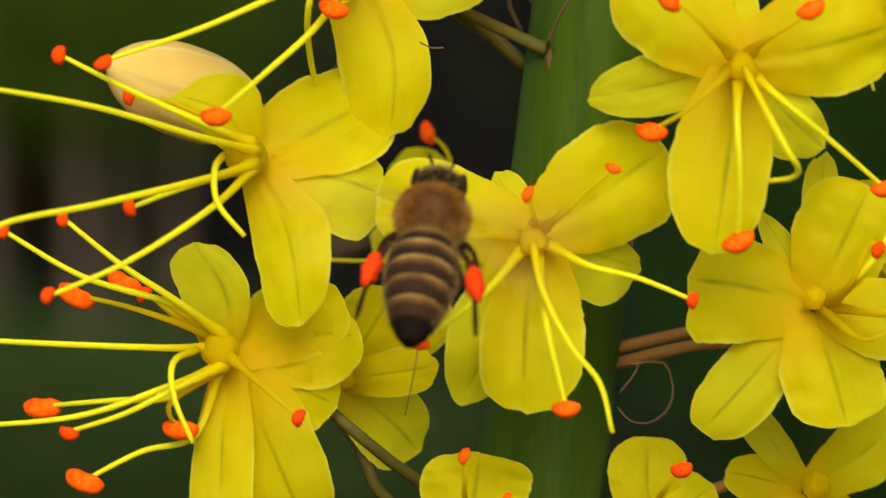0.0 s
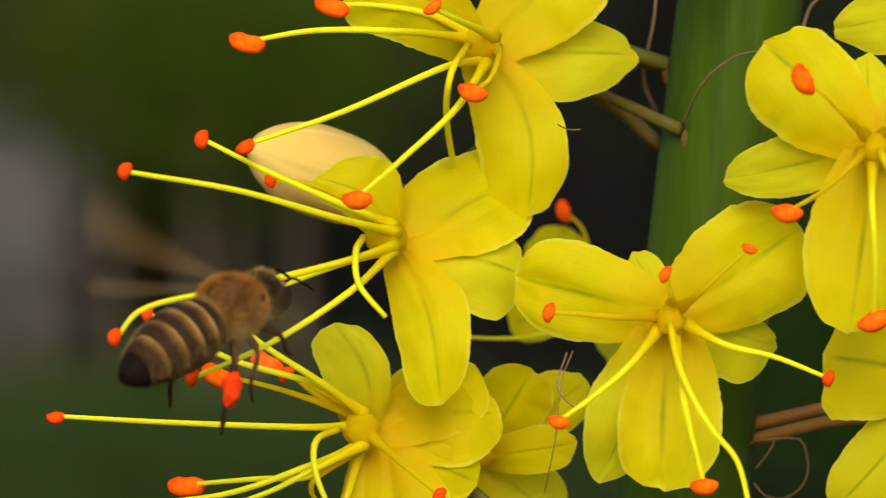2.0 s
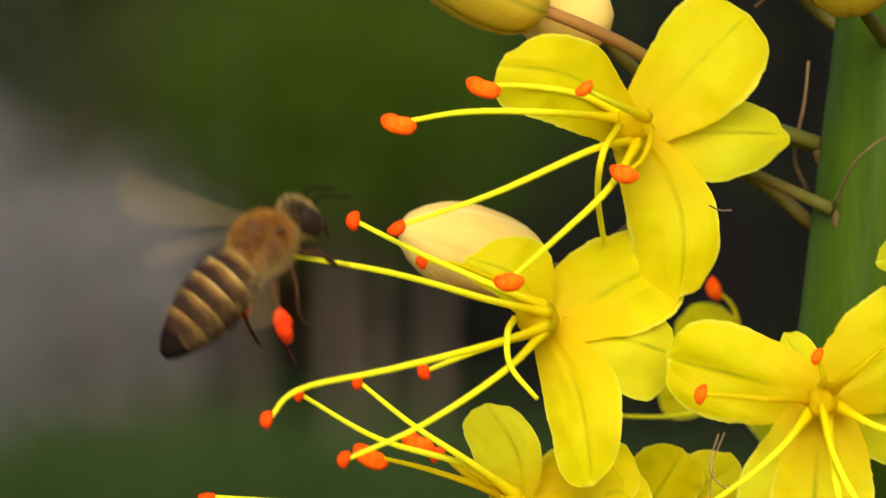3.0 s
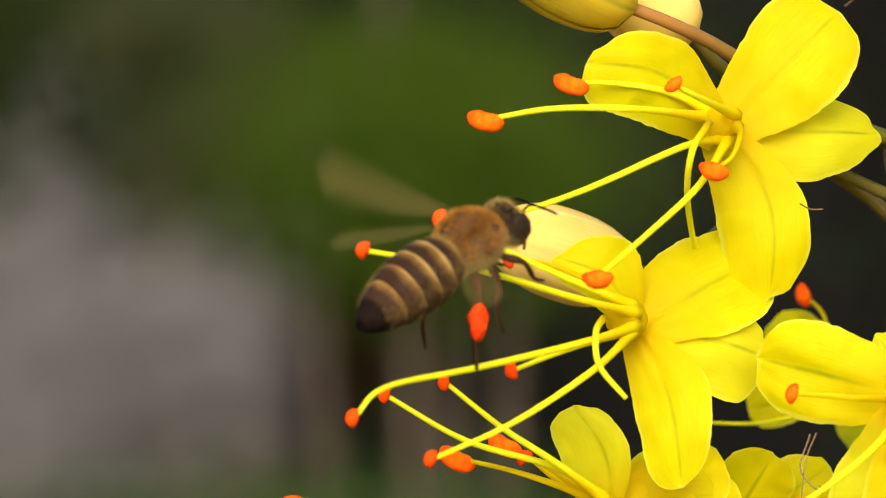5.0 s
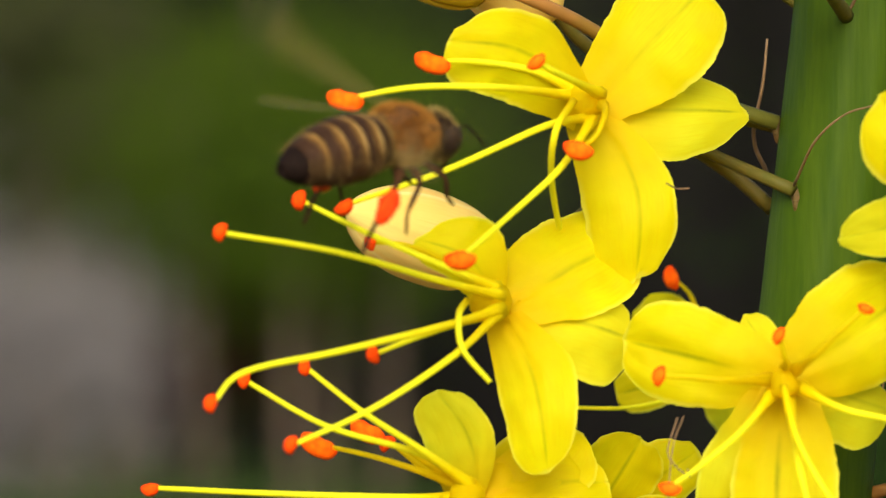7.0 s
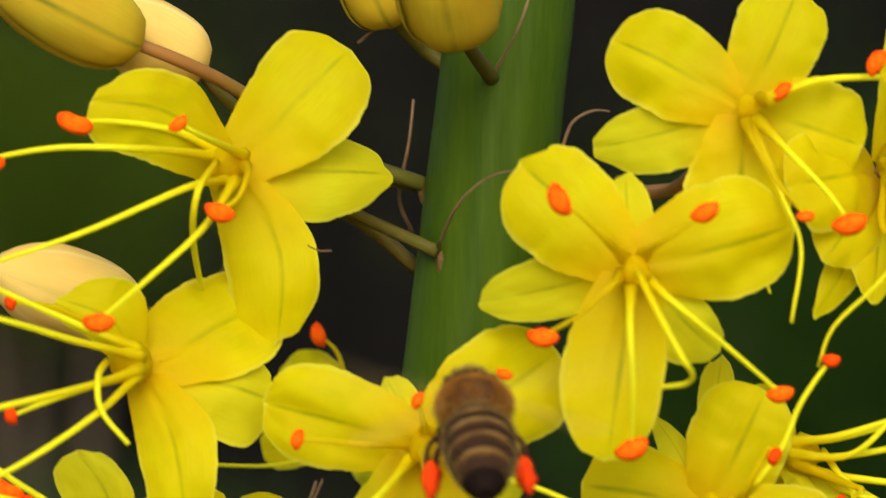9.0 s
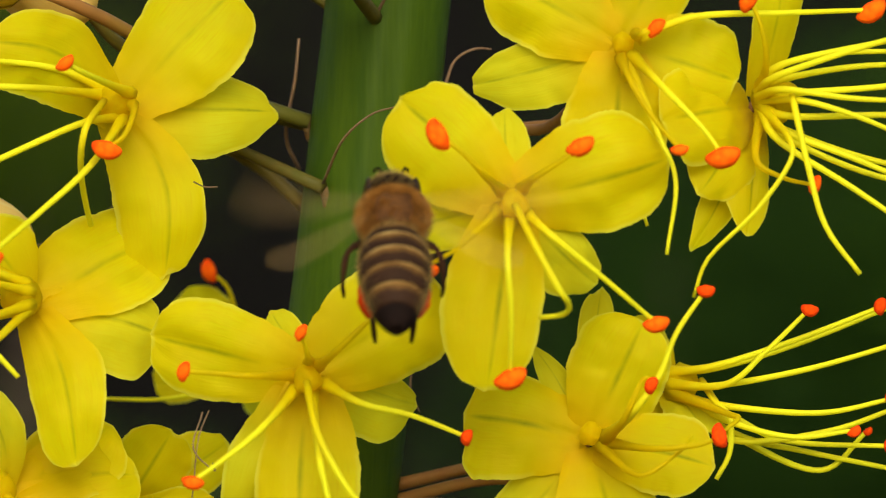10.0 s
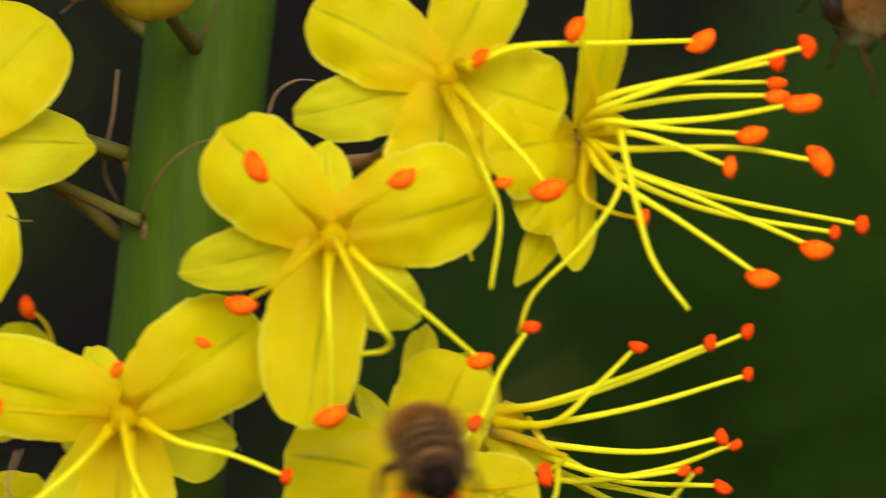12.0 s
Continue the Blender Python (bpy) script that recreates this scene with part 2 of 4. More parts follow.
def capsule(t, a=0.35):
    """Radius profile of a rounded pod, 0..1."""
    return max(0.02, min(1, (max(0, t) / a)) ** 0.5 if t < a else (min(1, (1 - t) / a) ** 0.5 if t > 1 - a else 1))


seed_count = [0]


def next_seed():
    seed_count[0] += 1
    return seed_count[0] * 1.37


# ---- flowers ----
def tepal(tip, width, arch=0.05, cup=-0.1, pale=False, wide=0.62, point=0.0, skew=0.0, bend=0.0):
    """What sets one tepal apart: its tip and width in millimetres, how far out it is widest (0..1), how pointed it is,
    how much broader its clockwise half is, and how far its midrib bows that way."""
    return tip, width, arch, cup, pale, wide, point, skew, bend


def petal_mesh(base, tip, width, face, arch, cup, material, wide=0.62, point=0.0, skew=0.0, bend=0.0, ragged=0.06):
    """One tepal from base to tip: narrow claw, broad blade, wavy rim, blunt or pointed end."""
    base, tip, face = Vector(base), Vector(tip), Vector(face).normalized()
    d = tip - base
    length = d.length
    d.normalize()
    n = (face - d * face.dot(d)).normalized()
    side = d.cross(n)
    s = next_seed()
    bend += 0.02 * math.sin(s * 7.3)
    lop = 0.07 * math.sin(s * 4.7)
    nu, nv = 16, 44
    verts, faces, uvs = [], [], []
    for j in range(nv + 1):
        v = j / nv
        halves = []
        for broad in (wide - lop, wide + lop):
            w = 0.5 + 0.5 * math.sin(math.pi / 2 * min(1, v / broad))
            if v > broad:
                q = (v - broad) / (1 - broad)
                w = max(0.05, max(0.0, 1 - q ** 2.9) ** 0.55 * (1 - point) + (1 - q ** 1.55) * point)
            halves.append(w)
        sway = bend * length * math.sin(math.pi * v)
        for i in range(nu + 1):
            u = i / nu * 2 - 1
            far = 1.0 if u > 0 else -1.0
            w = halves[u > 0]
            rim = 1 + ragged * (1.1 * noise.noise(Vector((v * 4 + s, 3.1 * far, s))) + 0.5 * noise.noise(Vector((v * 15 + s, far, s))) + 0.3 * noise.noise(Vector((v * 38, 2 * far, s))))
            x = u * w * width / 2 * rim * (1 + skew * far) + sway
            stretch = 1 + 0.05 * noise.noise(Vector((u * 3 * w, s, 2.0))) * max(0, (v - 0.75) / 0.25)
            h = arch * length * math.sin(math.pi * v * 0.92) + cup * width * u * u * w * w - 0.05 * length * max(0, v - 0.65) ** 2 * 8
            h += 0.115 * width * w * noise.noise(Vector((u * 1.3 * w + s, v * 2.2, s))) * (0.3 + v)
            h += 0.05 * width * w * abs(u) * noise.noise(Vector((u * 2 * w + s, v * 7, s + 5)))
            h += 0.014 * width * w * noise.noise(Vector((u * 5 * w + s, v * 9, s + 9))) + 0.005 * width * w * math.sin(u * 13 + 3 * math.sin(v * 2 + s))
            h -= 0.03 * width * math.exp(-(u / 0.12) ** 2) * (1 - 0.5 * v)
            verts.append(mm(base + d * (v * length * stretch) + side * x + n * h))
            uvs.append(((u + 1) / 2, v))
    m = nu + 1
    for j in range(nv):
        for i in range(nu):
            faces.append((j * m + i, j * m + i + 1, (j + 1) * m + i + 1, (j + 1) * m + i))
    return mesh_of("petal", verts, faces, material, uvs)


def anther_mesh(size, lean, dry):
    """A bean-shaped pollen sac with two lobes, or a small curled spent one."""
    s = next_seed()
    lean = Vector(lean).normalized()
    across = lean.orthogonal().normalized()
    bend = 0.3 if dry else 0.16
    along = [0.5 - 0.5 * math.cos(math.pi * i / 14) for i in range(15)]
    pts = [mm(lean * (size * 0.88 * (t - 0.5)) + across * (bend * size * (4 * (t - 0.5) ** 2 - 0.5))) for t in along]
    return tube("anther", pts, lambda t: size / 1000 * (0.37 if dry else 0.24 if size > 2.5 else 0.285) * capsule(0.5 - 0.5 * math.cos(math.pi * t), 0.22 if size > 2.5 else 0.35), DRY_ANTHER if dry else ANTHER, 16, flat=0.92, lumps=0.05, seed=s)


def filament(parent, centre, points, anther, lean, dry, label=""):
    """A stamen: tapering thread through the points with its anther at the end."""
    c = Vector(centre)
    reach = (Vector(points[-1]) - c).length
    thick = min(0.27, 0.14 + 0.010 * reach) * (1 if anther else 0.75)
    pts = [mm(q) for q in curve_points([Vector(p) - c for p in points], 24)]
    fil = part("filament", tube("filament", pts, lambda t: (thick * (1 - 0.42 * t) + 0.27 * math.exp(-t * reach / 1.25)) / 1000, FILAMENT if reach > 10.5 else SHORT_FILAMENT, 7), parent, label)
    if anther:
        part("anther", anther_mesh(anther, lean, dry), fil, "dried dark orange anther" if dry else "orange pollen-covered anther", Matrix.Translation(pts[-1]))
    return fil


def flower(centre, face, petals, stamens, stalk=None, style=None, label="", stalk_material=None, heart=0.86, opens=None, proud=-0.15):
    """centre and tips in millimetres; petals: tepal(); stamens: (points, anther length, lean, dry)."""
    c = Vector(centre)
    f = Vector(face).normalized()
    opens = Vector(opens).normalized() if opens else f
    top = tagged(new("lily_flower"), label or "open yellow star-shaped lily flower with orange anthers", "flower", "flowers on the spike")
    top.location = world_mm(centre)
    for tip, width, arch, cup, pale, *shape in petals:
        d = Vector(tip) - c
        root = d.normalized() * 0.5 - opens * 1.7
        part("petal", petal_mesh(root, d, width, opens, arch, cup, PALE if pale else YELLOW, *shape), top)
    # three-lobed golden heart, grooved between the lobes and uneven
    verts, faces = [], []
    side = f.orthogonal().normalized()
    up = f.cross(side)
    rings, round_ = 16, 30
    seed = next_seed()
    for i in range(rings + 1):
        a = math.pi * i / rings
        for k in range(round_):
            w = 2 * math.pi * k / round_
            lump = 1 + 0.16 * noise.noise(Vector((math.cos(w) * 1.6 * math.sin(a) + seed, math.sin(w) * 1.6 * math.sin(a), 1.6 * math.cos(a))))
            r = heart * math.sin(a) * (0.92 + 0.16 * abs(math.cos(1.5 * w)) + 0.03 * math.cos(6 * w)) * lump + 0.02
            verts.append(mm(f * (heart * (1.0 - 0.10 * math.sin(a) ** 8) * math.cos(a) * lump + proud) + (side * math.cos(w) + up * math.sin(w)) * r))
    for i in range(rings):
        for k in range(round_):
            faces.append((i * round_ + k, i * round_ + (k + 1) % round_, (i + 1) * round_ + (k + 1) % round_, (i + 1) * round_ + k))
    part("ovary", mesh_of("ovary", verts, faces, OVARY), top, "golden lobed ovary")
    for points, size, lean, dry in stamens:
        if len(points) == 1:
            q = Vector(points[0])
            mid = c.lerp(q, 0.5) + f * 0.12 * (q - c).length
            points = [c + f * 0.45, mid, q]
        else:
            out = Vector(points[0]) - c
            out = (out - f * out.dot(f)).normalized()
            points = [c + out * 1.0 - f * 0.1] + list(points)
        filament(top, c, points, size, lean, dry)
    if style:
        pts = [mm(Vector(p) - c) for p in curve_points([c + f * 1.9] + list(style), 20)]
        part("style", tube("style", pts, lambda t: 0.00025 * (1 - 0.35 * t), FILAMENT, 7), top, "bare curved yellow style")
    if stalk:
        pts = [mm(Vector(p) - c) for p in curve_points([c - opens * 2.0] + list(stalk), 14)]
        part("pedicel", tube("pedicel", pts, lambda t: 0.00036 + 0.00010 * t * t, stalk_material or PEDICEL, 9), top, "thin flower stalk")
    return top


def bud(base, tip, width, stalk, material, label, stalk_material, turn=-0.3):
    b, t = Vector(base), Vector(tip)
    top = tagged(new("lily_bud"), label, "flower bud", "buds on the spike")
    top.location = world_mm(base)
    d = t - b
    axis = d.normalized()
    side = axis.cross(Vector((0, -1, 0.2))).normalized()
    up = axis.cross(side)
    s = next_seed()
    # six overlapping tepals, outer and inner ones in turn
    for k in range(6):
        verts, faces, uvs = [], [], []
        for j in range(15):
            v = j / 14
            r = width / 2 * max(0.02, 1 - abs(2 * v ** 0.85 - 1) ** 2.4) ** 0.6 * (0.975 if k % 2 else 1.03)
            for i in range(15):
                u = i / 14
                w = 2 * math.pi * (k + (u - 0.5) * (1.05 if k % 2 else 2.12)) / 6 + 1.5 * math.pi + turn
                ridge = 1 - 0.014 * math.exp(-((u - 0.5) / 0.10) ** 2) + 0.05 * noise.noise(Vector((math.cos(w) * 2 + s, math.sin(w) * 2, v * 3)))
                ridge *= 1 + (0.0 if k % 2 else 0.09 * (u - 0.5))
                verts.append(mm(d * v + (side * math.cos(w) + up * math.sin(w)) * r * ridge))
                uvs.append((u, 0.42 + 0.42 * v))
        for j in range(14):
            for i in range(14):
                faces.append((j * 15 + i, j * 15 + i + 1, (j + 1) * 15 + i + 1, (j + 1) * 15 + i))
        part("petal", mesh_of("bud_petal", verts, faces, material, uvs), top)
    if stalk:
        pts = [mm(Vector(p) - b) for p in curve_points([b + axis * 0.6] + list(stalk), 14)]
        part("pedicel", tube("pedicel", pts, lambda q: 0.00042 + 0.00010 * q, stalk_material, 9), top, "thin bud stalk")
    return top


# ---- stem ----
FOOT, NECK = Vector((12.5, -9.0, -21.1)), Vector((17.6, -9.0, 22.6))
RISE = (NECK - FOOT).normalized()
GIRTH = 4.1


def build_stem():
    top = tagged(new("flower_stem"), "thick upright waxy green lily stem", "plant stem")
    low = FOOT - RISE * ((FOOT.z + HEIGHT * 1000) / RISE.z)
    base = Vector((low.x, low.y, low.z))
    top.location = world_mm(base)
    pts = [mm(base.lerp(NECK + RISE * 75, i / 60) - base) for i in range(61)]
    fine = [mm(FOOT - RISE * 12 + RISE * (i * 2.0) - base) for i in range(50)]
    pts = [p for p in pts if p.z < fine[0].z - 0.002] + fine + [p for p in pts if p.z > fine[-1].z + 0.002]
    part("stalk", tube("stalk", pts, lambda t: GIRTH / 1000 * (1.18 - 0.22 * t), STEM, 56, lumps=0.03, ribs=0.018), top)
    return top, base


stem, stem_base = build_stem()


def node_scar(place, seed):
    """A swollen leaf scar where a stalk leaves the stem."""
    q = Vector(place)
    pts = [mm(q - stem_base + Vector((0, 0, -1.3 + 0.22 * i)) + Vector((0, 0.25, 0))) for i in range(10)]
    part("scar", tube("scar", pts, lambda t: 0.00038 * capsule(t, 0.45), SCAR, 10, lumps=0.3, seed=seed), stem, "brown swollen leaf scar")


def bract(points, seed, thick=0.11, label="thin dry curled bract"):
    pts = [mm(p - stem_base) for p in curve_points([Vector(q) for q in points], 20)]
    part("bract", tube("bract", pts, lambda t: thick / 1000 * (1 - 0.5 * t), BRACT, 6, lumps=0.2, seed=seed), stem, label)


for k, q in enumerate(((13.1, -12.2, 7.7), (16.4, -12.4, 19.3), (17.2, -10.0, -13.3), (12.0, -9.0, 12.4))):
    node_scar(q, k * 3.3)
bract([(12.9, -13.0, 8.3), (14.1, -18.0, 11.0), (15.9, -20.0, 12.6), (17.6, -22.0, 13.1)], 1)
bract([(11.4, -4.0, 9.4), (10.5, -6.0, 11.7), (11.1, -8.0, 15.2), (11.4, -8.0, 18.1)], 2, 0.16)
bract([(16.4, -13.0, 19.3), (18.1, -16.0, 22.6), (19.1, -16.0, 25.9), (19.3, -16.0, 28.0)], 3)
bract([(21.1, -9.0, 14.7), (21.8, -9.0, 16.5), (23.1, -9.0, 17.3), (24.3, -9.0, 17.3)], 4)
bract([(7.7, -10.0, 21.7), (9.0, -10.0, 22.7), (11.0, -10.0, 23.6)], 5, 0.1)
bract([(17.2, -10.0, -13.7), (17.6, -12.0, -13.0), (18.3, -13.0, -12.8), (19.0, -13.0, -12.9), (18.6, -13.0, -13.7), (18.2, -13.0, -14.2), (17.8, -13.0, -14.7)], 6, 0.09)
bract([(17.6, -12.0, -13.0), (19.1, -11.0, -12.8), (20.8, -11.0, -12.8), (21.3, -11.0, -13.8), (21.4, -11.0, -15.0), (20.9, -11.0, -16.1), (19.8, -11.0, -16.8), (18.5, -12.0, -16.6), (17.7, -12.0, -15.7)], 8, 0.08)
bract([(18.9, -9.0, -3.3), (18.7, -10.0, -5.5), (19.3, -10.0, -7.0)], 9, 0.09)

# ---- flowers of the spike ----
SIDE_L, SIDE_R = (-0.8, -0.6, 0.05), (0.8, -0.55, 0.05)

flower((-6.7, -26.0, 0.8), SIDE_L, [
    tepal((-11.3, -26.0, 4.7), 4.6, arch=0.1, wide=0.52, skew=0.2, bend=0.2),
    tepal((2.4, -20.0, 5.1), 7.5, cup=-0.08, wide=0.56, skew=-0.08),
    tepal((2.5, -22.0, -1.6), 6.1, pale=True, wide=0.6, skew=0.2),
    tepal((-3.3, -27.0, -10.0), 5.1, arch=0.1, cup=-0.12, wide=0.55, bend=-0.12),
    tepal((-2.2, -19.0, -3.7), 5.2, arch=0.03, cup=-0.05, pale=True),
], [
    ([(-9.7, -31.0, 2.1), (-16.0, -36.0, 3.9), (-22.9, -39.0, 5.1)], 1.2, (0.4, 0, 1), True),
    ([(-9.0, -29.0, 2.8), (-14.0, -31.0, 5.0), (-18.4, -31.0, 7.2)], 1.3, (0.2, 0, 1), True),
    ([(-9.0, -27.0, 3.2), (-11.9, -28.0, 4.4), (-14.1, -28.0, 4.6)], 1.1, (0.1, 0.2, 1), True),
    ([(-9.6, -33.0, -0.7), (-15.9, -38.0, -2.2), (-21.5, -41.0, -3.4), (-23.4, -42.0, -5.3)], 1.2, (0.2, 0, 1), True),
    ([(-9.3, -31.0, -0.7), (-11.8, -33.0, -1.6), (-13.8, -34.0, -2.4)], 1.2, (-0.2, 0, 1), True),
    ([(-8.9, -33.0, -2.5), (-13.8, -37.0, -5.7), (-18.7, -39.0, -7.9)], 1.2, (0.4, 0, 1), True),
], stalk=[(-0.6, -14.0, 6.3), (4.1, -13.0, 11.0), (8.2, -8.0, 9.8), (11.6, -8.0, 7.0)],
    style=[(-8.6, -32.0, -0.0), (-8.4, -33.0, -2.1), (-6.7, -33.0, -4.2)],
    label="sideways-facing yellow lily flower with long spent stamens", heart=1.3, proud=0.0, opens=(-0.3, -0.93, 0.25))

flower((-8.4, -24.0, -11.7), SIDE_L, [
    tepal((-10.3, -24.0, -4.8), 4.7, arch=0.08, cup=-0.12, pale=True, wide=0.6, skew=-0.3, bend=0.18),
    tepal((-1.2, -19.0, -7.4), 6.2, arch=0.04, cup=-0.08, skew=0.1),
    tepal((0.7, -20.0, -10.6), 6.9, arch=0.06, wide=0.6, point=0.3, bend=-0.03),
    tepal((-0.8, -21.0, -15.3), 5.5, cup=-0.08),
    tepal((-8.3, -25.0, -24.2), 4.3, arch=0.06),
    tepal((-2.4, -22.0, -24.3), 6.0, wide=0.45),
], [
    ([(-12.7, -27.0, -11.4), (-20.7, -27.0, -11.1), (-28.3, -26.0, -10.7)], 1.2, (1, 0, 0.1), True),
    ([(-11.9, -26.0, -14.0), (-17.8, -26.0, -15.9), (-26.6, -25.0, -16.7)], 1.0, (0.2, 0, 1), True),
    ([(-11.2, -28.0, -14.0), (-14.4, -28.0, -15.6), (-18.0, -27.0, -16.8)], 1.3, (1, 0, -0.3), True),
    ([(-11.6, -26.0, -14.6), (-15.3, -24.0, -14.9), (-20.0, -21.0, -15.4)], 2.8, (1, 0, 0), False),
    ([(-11.2, -27.0, -14.6), (-11.6, -27.0, -15.7), (-10.9, -26.0, -16.6)], 2.6, (1, 0, -0.1), False),
    ([(-10.0, -24.0, -17.1), (-13.4, -26.0, -18.1), (-17.0, -27.0, -19.9)], 2.8, (1, 0, -0.4), False),
    ([(-11.2, -26.0, -8.7), (-17.0, -28.0, -6.9), (-22.1, -28.0, -4.0)], 1.1, (0.3, 0, 1), True),
    ([(-11.2, -27.0, -8.4), (-14.8, -28.0, -6.0), (-18.3, -28.0, -3.2)], 1.1, (0.1, 0, 1), True),
    ([(-11.6, -25.0, -9.7), (-14.5, -25.0, -8.8), (-17.7, -24.0, -8.1)], 2.8, (1, 0, -0.55), False),
    ([(-11.5, -22.0, -9.4), (-13.2, -21.0, -8.1), (-14.7, -21.0, -7.3)], 2.6, (1, 0, -0.5), False),
    ([(-5.4, -29.0, -14.0), (-3.2, -30.0, -15.8)], 1.2, (0.4, 0, 1), True),
    ([(-11.3, -24.0, -9.0), (-12.4, -23.0, -8.4), (-13.4, -21.0, -8.2)], 1.2, (0.7, 0, 0.7), True),
], stalk=[(-3.0, -15.0, -14.5), (-0.3, -20.0, -16.6), (4.5, -16.0, -20.5), (12.1, -9.0, -24.9)],
    style=[(-11.3, -29.0, -12.3), (-11.2, -30.0, -14.5), (-10.0, -30.0, -17.4)],
    label="sideways-facing yellow lily flower with a spray of stamens", heart=1.2, proud=0.0, opens=(-0.3, -0.93, 0.25))

flower((-0.5, -22.0, 13.5), (-0.45, -0.85, 0.0), [
    tepal((-9.1, -26.0, 17.3), 6.1, arch=0.06, cup=-0.12, wide=0.55, skew=-0.12, bend=0.13),
    tepal((7.1, -19.0, 20.9), 7.5, wide=0.68),
    tepal((10.1, -16.0, 13.1), 5.8, arch=0.04, pale=True, wide=0.52, point=0.6, skew=0.12),
    tepal((2.4, -22.0, 2.1), 6.1, arch=0.08, cup=-0.12, wide=0.6, skew=0.22, bend=-0.13),
], [
    ([(-5.9, -29.0, 14.2), (-11.2, -31.0, 14.2), (-15.6, -31.0, 13.5)], 2.6, (1, 0, -0.25), False),
    ([(-4.1, -24.0, 15.5), (-7.7, -26.0, 16.0), (-10.2, -28.0, 15.9)], 2.6, (1, 0, -0.35), False),
    ([(-2.1, -30.0, 14.9), (-3.7, -32.0, 15.7)], 1.5, (0.6, 0, 0.5), False),
    ([(-3.0, -27.0, 11.9), (-9.4, -31.0, 9.0), (-15.7, -33.0, 6.8)], 1.3, (0.6, 0, 0.4), True),
    ([(-2.2, -29.0, 9.2), (-5.3, -33.0, 6.2), (-8.4, -38.0, 3.4)], 2.2, (1, 0, 0), False),
    ([(0.6, -28.0, 12.6), (0.0, -30.0, 11.1), (-1.1, -30.0, 10.3)], 2.2, (1, 0, -0.3), False),
], stalk=[(4.5, -13.0, 12.0), (7.6, -10.0, 10.5), (12.9, -12.5, 8.0)],
    style=[(-2.5, -29.0, 11.5), (-2.8, -26.0, 8.4), (-2.0, -18.5, 4.1), (-0.7, -16.0, 0.9)],
    label="open yellow lily flower with green midribs and long stamens", heart=1.15, proud=0.25, opens=(-0.12, -0.95, 0.2))

flower((11.6, -30.0, -4.4), (-0.05, -1.0, -0.12), [
    tepal((1.5, -27.0, -1.7), 6.4, wide=0.6),
    tepal((20.2, -27.0, 1.5), 7.6, wide=0.55),
    tepal((18.9, -24.0, -6.4), 4.7, arch=0.02, cup=-0.08, pale=True, skew=0.4, point=0.3),
    tepal((11.0, -31.0, -15.3), 6.7, arch=0.06, wide=0.62, skew=-0.14),
    tepal((6.9, -26.0, -15.2), 6.0, arch=0.03, cup=-0.05, pale=True, wide=0.5, point=0.6),
    tepal((9.2, -25.0, -0.1), 2.5, arch=0.03, pale=True, wide=0.55, point=0.2),
], [
    ([(12.2, -36.0, -9.1), (12.6, -37.0, -11.2), (13.5, -37.0, -14.8)], 2.0, (1, 0, 0.05), False),
    ([(15.0, -33.0, -6.0), (18.2, -33.0, -6.8), (21.7, -33.0, -8.2)], 1.1, (0.3, 0, 1), True),
    ([(13.1, -34.0, -2.9), (14.9, -35.0, -1.2), (16.5, -35.0, 0.2)], 1.2, (1, 0, -0.4), False),
    ([(11.6, -33.0, -3.1), (11.2, -34.0, -1.5)], 1.3, (0.5, 0, 1), False),
    ([(8.1, -34.0, -4.2), (5.6, -34.0, -4.0), (3.8, -34.0, -3.9)], 1.5, (0.3, 0, 1), False),
    ([(9.1, -35.0, -7.0), (7.0, -37.0, -8.8), (4.3, -38.0, -10.7)], 1.6, (1, 0, -0.2), False),
], stalk=[(12.3, -18.0, -5.6), (13.3, -12.0, -3.4)], style=[(12.1, -36.0, -7.7), (13.8, -37.0, -11.0), (15.6, -37.0, -13.3), (16.4, -37.0, -16.4)],
    label="wide-open yellow lily flower facing outward in front of the stem", proud=0.9)

flower((24.5, -36.0, 6.6), (0.02, -1.0, -0.10), [
    tepal((17.5, -33.0, 13.2), 7.0, wide=0.62, skew=-0.13),
    tepal((24.2, -31.0, 12.8), 3.2, arch=0.03, pale=True, wide=0.5, point=0.4),
    tepal((34.5, -33.0, 9.4), 7.5, wide=0.55, skew=-0.1),
    tepal((14.9, -30.0, 4.5), 4.0, arch=0.02, pale=True, wide=0.55, point=0.4),
    tepal((22.8, -36.0, -5.1), 6.4, arch=0.06, wide=0.5, skew=0.12),
    tepal((30.1, -31.0, 1.3), 4.4, arch=0.03, pale=True, wide=0.58, skew=0.2, point=0.2),
], [
    ([(22.6, -40.0, 8.2), (21.2, -41.0, 9.6), (19.7, -41.0, 10.8)], 2.4, (-0.5, 0, 1), False),
    ([(25.7, -39.0, 8.1), (27.4, -40.0, 9.2), (28.5, -40.0, 10.1)], 2.1, (1, 0, 0.5), False),
    ([(22.8, -40.0, 5.5), (20.9, -40.0, 3.8), (18.7, -39.0, 2.5)], 2.2, (1, 0, -0.1), False),
    ([(23.9, -41.0, 3.1), (24.1, -41.0, -0.4), (24.1, -39.0, -4.3)], 2.4, (1, 0, 0.45), False),
    ([(26.8, -38.0, 4.5), (29.9, -37.0, 2.0), (33.5, -35.0, -1.0)], 1.9, (1, 0, 0.2), False),
], stalk=[(23.8, -24.0, 6.8), (19.1, -13.0, 7.0)], style=[(25.5, -41.0, 4.1), (27.0, -42.0, 1.2), (27.7, -41.0, 0.2), (27.4, -40.0, -0.4), (26.0, -39.0, -0.6)],
    label="wide-open yellow lily flower with large orange anthers", proud=0.7)

